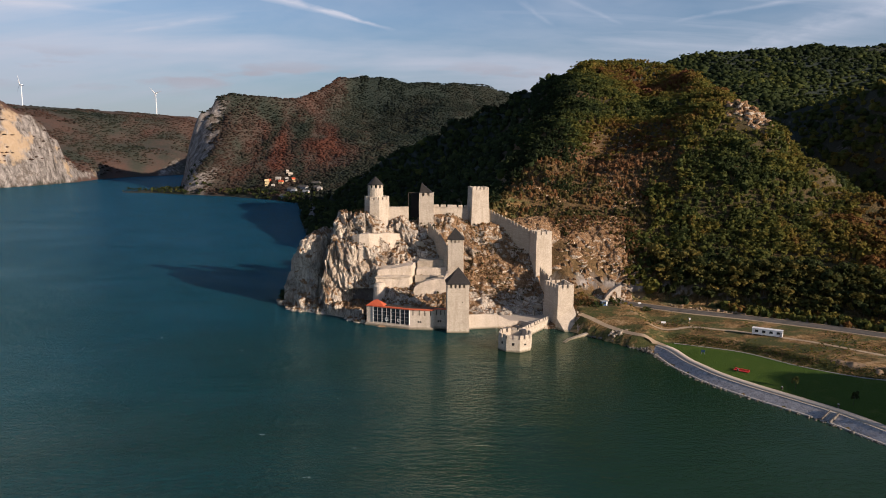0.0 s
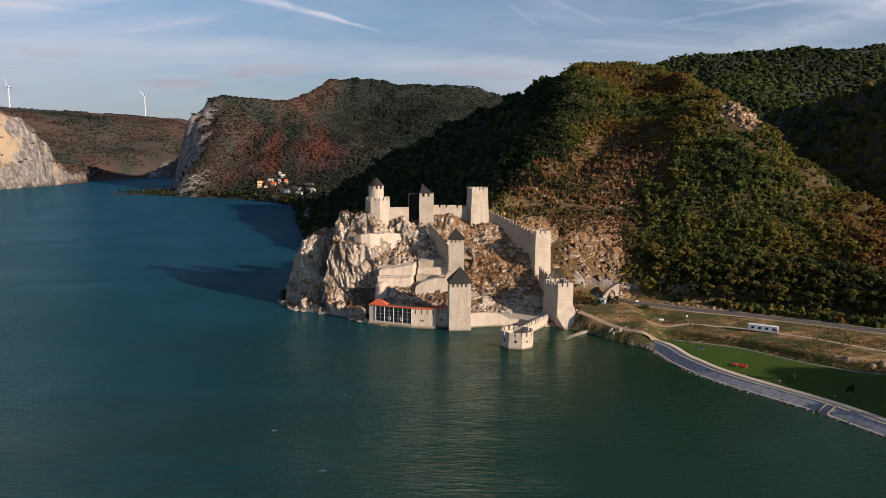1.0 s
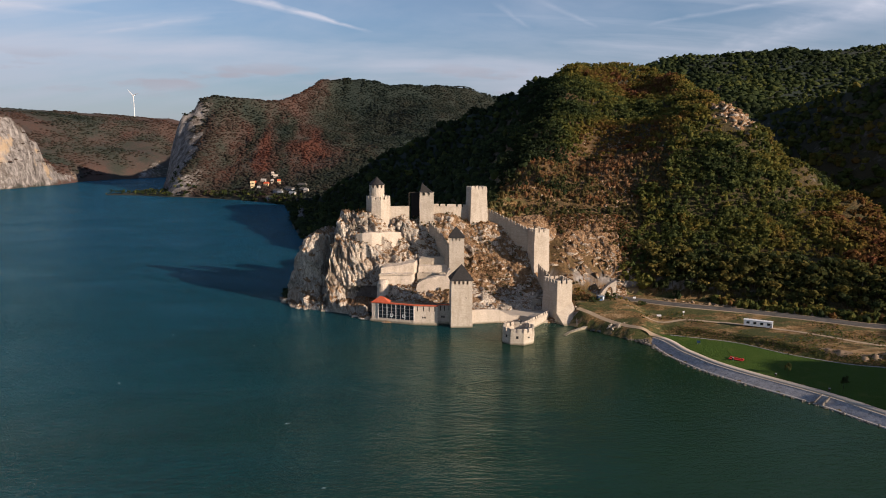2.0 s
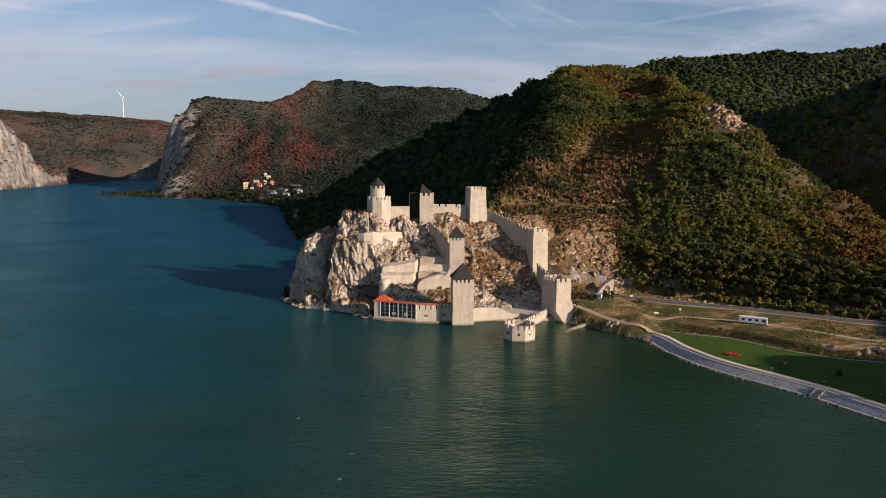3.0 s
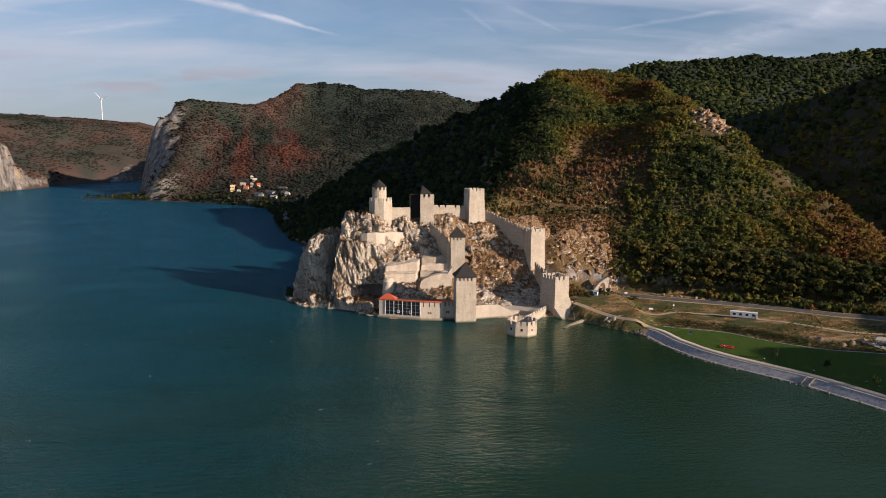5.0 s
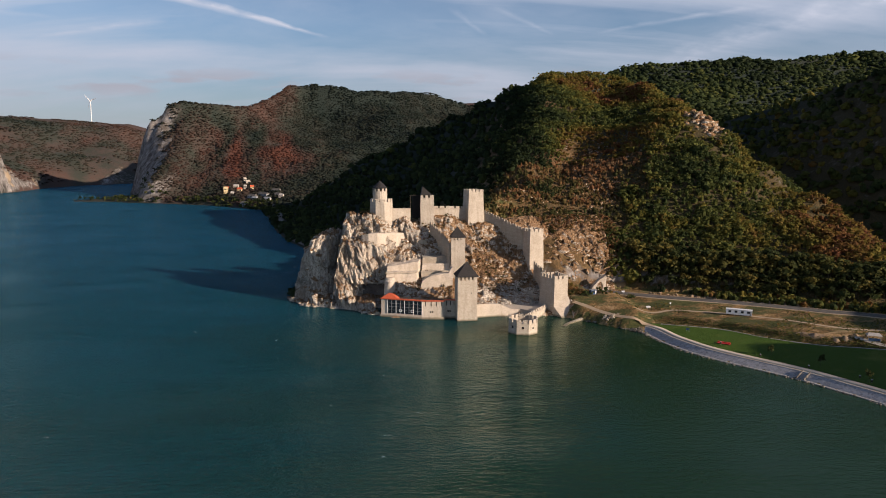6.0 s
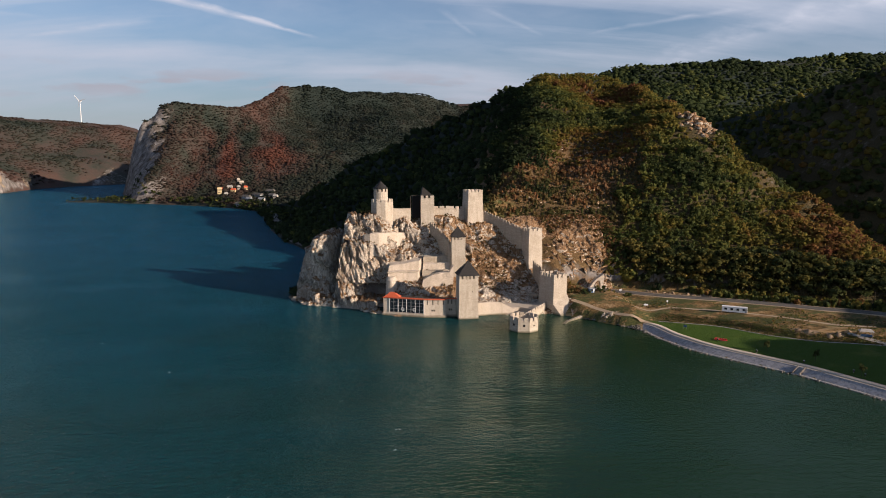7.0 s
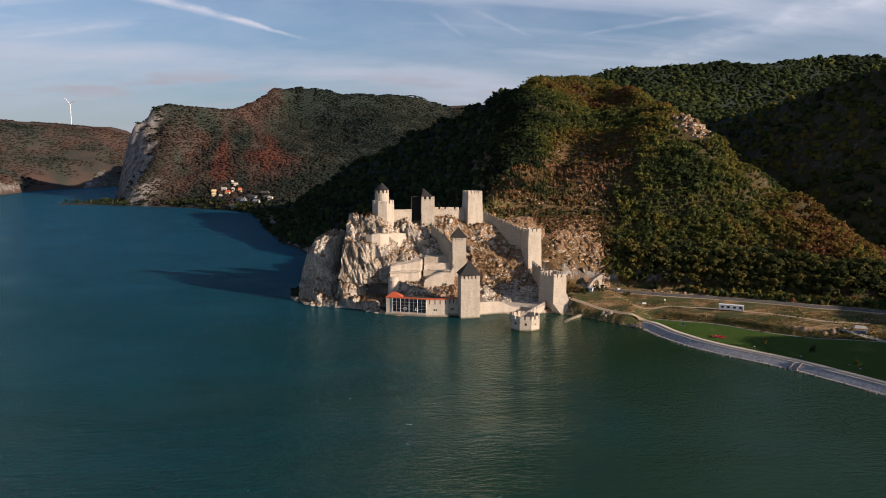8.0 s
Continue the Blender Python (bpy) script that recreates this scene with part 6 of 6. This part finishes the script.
def litter_bin():
    """A round steel bin on a short foot, with a domed lid."""
    t = thing("litter_bin", (0, 0, 0), "dark steel litter bin beside the promenade", "litter bin", "litter bins along the promenade")
    for name, rings, material in (("foot", ((0.10, -0.3), (0.10, 0.15)), METAL), ("body", ((0.26, 0.15), (0.32, 0.28), (0.34, 0.95)), TIMBER), ("lid", ((0.37, 0.953), (0.36, 1.05), (0.22, 1.16), (0.03, 1.2)), METAL)):
        bm = bmesh.new()
        rows = [[bm.verts.new((r * math.cos(k * math.pi / 6), r * math.sin(k * math.pi / 6), z)) for k in range(12)] for r, z in rings]
        for a, b in zip(rows, rows[1:]):
            for k in range(12):
                bm.faces.new([a[k], a[(k + 1) % 12], b[(k + 1) % 12], b[k]])
        bm.faces.new(rows[0][::-1])
        bm.faces.new(rows[-1])
        part(name, bm, material, t)
    return t


first_bin = None
for x, y in ((129.6, 223.4), (118.4, 239.8), (110.4, 259.0), (141.4, 209.4), (142.6, 204.4)):
    m = pose(x, y, ground_at(x, y) + 0.35)
    if first_bin is None:
        first_bin = put(litter_bin(), m)
    else:
        copy_thing(first_bin, m)
spots = [(74.5 + RNG.normal(0, 1.8), 309.5 + RNG.normal(0, 1.0), 0) for _ in range(26)]
spots = [(x, y, ground_at(x, y) + 0.3) for x, y, _ in spots]
rocks("masonry_rubble", spots, RNG.uniform(0.3, 0.8, 26), OLD_STONE, "fallen pale masonry blocks on the bank")
curtain("low broken stone wall running into the river", [(51.6, 305.5), (54.5, 310), (59, 314), (64.5, 318.2)], (-3,) * 4, (0.2, 0.5, 0.8, 1.3), 1.7, OLD_STONE, crown=False)
curtain("sloping stone wall beside the gate tower", [(61.5, 335), (62.5, 330), (65.5, 325)], (-1,) * 3, (7.6, 5.2, 3.0), 1.0, STONE, crown=False)
meadow = strewn(90, 215, 240, 345, 1.9, lambda x, y: inside(x, y, LAWN_BACK[1:] + [(205, 285), (160, 318), (110, 341), (88, 350), (84, 320)]) & (along(x, y, ROAD)[0] > 7) & (fbm(x, y, 14, 2, 92) > 0.02))
scatter("meadow_scrub", meadow, RNG.uniform(0.4, 1.1, len(meadow)), np.clip(0.42 + RNG.normal(0, 0.2, len(meadow)), 0, 1), LEAF, 10, 0.3, "tufts of dry grass and weeds on the meadow", 5, 4)
hb = offset(evenly(back, s), 3.6)
hedge = np.repeat(hb[(hb[:, 0] < 190)], 90, axis=0)
hedge = hedge + RNG.uniform(-3.2, 3.6, hedge.shape)
hedge = np.column_stack([hedge, land(hedge[:, 0], hedge[:, 1])])
scatter("bank_weeds", hedge, RNG.uniform(0.2, 0.5, len(hedge)), np.clip(0.34 + RNG.normal(0, 0.14, len(hedge)), 0, 1), LEAF, 7, 0.36, "dark weeds on the bank behind the lawn", 5, 4)
verge = strewn(92, 275, 265, 372, 2.3, lambda x, y: (along(x, y, ROAD)[0] > 5.6) & (along(x, y, ROAD)[0] < 17) & ~inside(x, y, ROAD + [(390, -300), (0, -300), (0, 361)]) & (fbm(x, y, 12, 2, 94) + 0.03 * (along(x, y, ROAD)[0] - 9) > -0.4 + 0.95 * smooth(155 - x, 0, 45)))
scatter("verge_bushes", verge, RNG.uniform(1.2, 4.6, len(verge)), np.clip(0.42 + RNG.normal(0, 0.2, len(verge)), 0, 1), LEAF, 26, 0.19, "olive and yellow bushes along the road", 8, 6, spread=1.1, dome=0.8, sides=5)


def dirt_heap(x, y, r, h):
    xs = np.linspace(-1.6, 1.6, 25)
    U, V = np.meshgrid(xs, xs, indexing="ij")
    H = h * np.exp(-(U ** 2 + V ** 2) * 1.8) * (1 + 0.5 * fbm(U * r + x, V * r + y, 1.6, 4, 95)) - 0.16 * h
    c, e = math.cos(radians(40 * x)), math.sin(radians(40 * x))
    H = H + land(x + (U * c - V * e) * r, y + (U * e + V * c) * r) - ground_at(x, y)
    v = np.stack([U * r, V * r, H], -1).reshape(-1, 3)
    ob = sheet("dirt_heap", v, grid_faces(25, 25), SOIL)
    ob.matrix_world = pose(x, y, ground_at(x, y), 0, 0, 40 * x)
    return tagged(ob, "heap of pale sandy soil on the meadow", "dirt heap", "dirt heaps on the meadow")


for x, y, r, h in ((154.5, 258.5, 2.4, 0.8), (160.5, 252.5, 1.5, 1.0), (164.5, 252.0, 1.8, 1.2), (171.0, 254.5, 1.6, 0.8), (151.0, 261.5, 1.6, 0.5)):
    dirt_heap(x, y, r, h)
hollow = strewn(66, 100, 340, 362, 2.4, lambda x, y: (along(x, y, ROAD)[0] > 6) & (fbm(x, y, 9, 2, 93) > -0.1) & ((y < 351) | (x < 76)))
scatter("arch_bushes", hollow, RNG.uniform(1.2, 2.8, len(hollow)), np.clip(0.18 + 0.6 * smooth(hollow[:, 1], 345, 349) + RNG.normal(0, 0.14, len(hollow)), 0, 1), LEAF, 26, 0.2, "dark bushes below the half arch", 5, 5)


# small flecks of foam on the open water
fv, ff = [], []
for k in range(15):
    cx, cy, a = RNG.uniform(-190, 30), RNG.uniform(95, 330), RNG.normal(0.25, 0.2)
    if cx > 0.35 * (300 - cy) - 40 and cy > 250:
        continue
    L, W = RNG.uniform(0.25, 0.9), RNG.uniform(0.04, 0.09)
    for m in range(3):
        ox, oy = RNG.normal(0, L * 0.6), RNG.normal(0, 0.3)
        n0 = len(fv)
        for i in range(7):
            r = RNG.uniform(0.6, 1.1)
            u, v = L * r * math.cos(i * 0.8976) * 0.6, W * r * math.sin(i * 0.8976)
            fv.append((cx + ox + u * math.cos(a) - v * math.sin(a), cy + oy + u * math.sin(a) + v * math.cos(a), 0.012 + 0.004 * m))
        ff += [(n0, n0 + i, n0 + i + 1) for i in range(1, 6)]
tagged(sheet("foam_flecks", np.array(fv), np.array(ff), WHITE), "small white flecks of foam on the river", "foam", kind="stuff")


# ---- far things ----
def turbine(x, y, hub, spin, face):
    t = thing("wind_turbine", (0, 0, 0), "tall white three-bladed wind turbine on the plateau", "wind turbine", "wind turbines")
    base = ground_at(x, y) - 1
    H = hub - base

    def cone(bm, p, q, r0, r1, n=12):
        p, q = Vector(p), Vector(q)
        rot = (q - p).to_track_quat("Z", "Y").to_matrix()
        a, b = [], []
        for k in range(n):
            c = Vector((math.cos(k * 2 * math.pi / n), math.sin(k * 2 * math.pi / n), 0))
            a.append(bm.verts.new(p + rot @ (c * r0)))
            b.append(bm.verts.new(q + rot @ (c * r1)))
        for k in range(n):
            bm.faces.new([a[k], a[(k + 1) % n], b[(k + 1) % n], b[k]])
        bm.faces.new(a[::-1])
        bm.faces.new(b)
        return bm

    part("mast", cone(bmesh.new(), (0, 0, 0), (0, 0, H - 1.6), 2.0, 1.2), WHITE, t)
    bm = box(bmesh.new(), (-1.8, -3.5, H - 1.6), (1.8, 6, H + 1.9))
    bmesh.ops.bevel(bm, geom=list(bm.edges), offset=0.5, segments=2, affect="EDGES")
    part("nacelle", bm, WHITE, t)
    part("hub", cone(bmesh.new(), (0, -3.4, H), (0, -6.2, H), 1.8, 0.6), WHITE, t)
    for k in range(3):
        a = radians(spin + 120 * k)
        bm = bmesh.new()
        rows = []
        for r, w, th in ((1.2, 1.0, 0.9), (6, 1.9, 0.6), (16, 1.35, 0.4), (28, 0.8, 0.25), (38, 0.25, 0.12)):
            c = Vector((math.sin(a) * r, -5, H + math.cos(a) * r))
            e = Vector((math.cos(a), 0.25, -math.sin(a)))
            rows.append([bm.verts.new(c + e * w + Vector((0, th, 0))), bm.verts.new(c + e * w * 0.2 - Vector((0, th, 0))), bm.verts.new(c - e * w), bm.verts.new(c + Vector((0, th, 0)))])
        for p, q in zip(rows, rows[1:]):
            for i in range(4):
                bm.faces.new([p[i], p[(i + 1) % 4], q[(i + 1) % 4], q[i]])
        bm.faces.new(rows[0][::-1])
        bm.faces.new(rows[-1])
        part("blade", bm, WHITE, t)
    put(t, pose(x, y, base, 0, 0, face))


turbine(-1257.7, 3000, 293.5, -45, -20)
turbine(-1586, 2600, 295.4, -20, -35)


def house(x, y, w, d, h, turn, wall, top, label="small hillside house with a tiled roof among trees"):
    t = thing("house", (0, 0, 0), label, "house", "houses of the far village")
    part("wall", box(bmesh.new(), (-w / 2, -d / 2, -3), (w / 2, d / 2, h)), wall, t)
    bm = bmesh.new()
    v = [bm.verts.new(p) for p in ((-w / 2 - 0.5, -d / 2 - 0.5, h + 0.003), (w / 2 + 0.5, -d / 2 - 0.5, h + 0.003), (w / 2 + 0.5, d / 2 + 0.5, h + 0.003), (-w / 2 - 0.5, d / 2 + 0.5, h + 0.003), (-w / 2, 0, h + 3), (w / 2, 0, h + 3))]
    for f in ((0, 1, 5, 4), (1, 2, 5), (2, 3, 4, 5), (3, 0, 4), (3, 2, 1, 0)):
        bm.faces.new([v[i] for i in f])
    part("roof", bm, top, t)
    for k in range(3):
        for z in ((1.2, h - 2) if h > 5.5 else (1.4,)):
            part("window", box(bmesh.new(), (-w / 2 + (k + 0.5) * w / 3 - 0.7, -d / 2 - 0.05, z), (-w / 2 + (k + 0.5) * w / 3 + 0.7, -d / 2 + 0.1, z + 1.4)), GLASS, t)
    put(t, pose(x, y, ground_at(x, y) + 0.5, 0, 0, turn))


CREAM = mat_plain("cream_plaster", (0.5, 0.40, 0.22), (0.6, 0.48, 0.27), 0.85)
for x, y, w, d, h, a, wall, top in ((-318, 1208, 13, 10, 7, 10, RED_ROOF, RED_ROOF), (-302, 1210, 16, 9, 6, -5, PAVING, KERB), (-287, 1238, 14, 9, 5, 20, PAVING, PAVING), (-294, 1246, 9, 8, 4, 30, PAVING, PAVING), (-310, 1166, 13, 11, 12, 8, CREAM, CREAM), (-290, 1180, 15, 9, 6, -12, CREAM, RED_ROOF), (-285, 1202, 8, 8, 5, 0, PAVING, KERB), (-273, 1200, 11, 8, 6, 15, CREAM, RED_ROOF), (-296, 1150, 9, 8, 5, 0, PAVING, KERB), (-228, 1085, 22, 9, 5, -30, PAVING, METAL), (-205, 1078, 14, 8, 4, -20, PAVING, KERB), (-250, 1098, 16, 8, 4, -30, METAL, METAL)):
    house(x, y, w * 0.52, d * 0.55, h * 0.65, a, wall, top)
for x, y, w, d, h, a in ((-263, 1085, 16, 7, 3, -35), (-256, 1112, 20, 7, 3.2, -38), (-240, 1125, 24, 8, 3, -40), (-222, 1140, 18, 7, 3, -30), (-214, 1105, 14, 7, 3.4, -36)):
    house(x, y, w * 0.8, d, h * 0.8, a, METAL, ASPHALT, "low grey-roofed shed beside the far shore")

steep = strewn(50, 104, 344, 404, 1.6, lambda x, y: (along(x, y, ROAD)[0] > 7) & (fbm(x, y, 8, 2, 94) > 0.12 - 0.72 * smooth(y, 384, 394)) & ~((x < 62) & (y < 352)) & ~((x > 77) & (x < 92) & (y > 352) & (y < 365)) & ((x > 56) | (y < 362)))
steep[:, 2] = np.maximum(steep[:, 2], crag(steep[:, 0], steep[:, 1])) - 0.2
scatter("slope_scrub", steep, RNG.uniform(0.7, 2.5, len(steep)), np.clip(0.45 + RNG.normal(0, 0.28, len(steep)), 0, 1), RUST, 14, 0.26, "brown scrub on the slope beside the castle", 6, 5)
foot_line = spline([(-97, 384), (-88, 370), (-80, 360.5), (-66, 360), (-52, 347), (-44, 337)], 0.8)
spots = [(*foot_line[RNG.integers(len(foot_line))] + RNG.normal(0, 1.1, 2), RNG.uniform(-0.6, 0.5)) for _ in range(150)]
rocks("cliff_foot_rocks", spots, RNG.uniform(0.5, 2.0, 150), ROCK, "broken limestone rocks at the foot of the cliff")
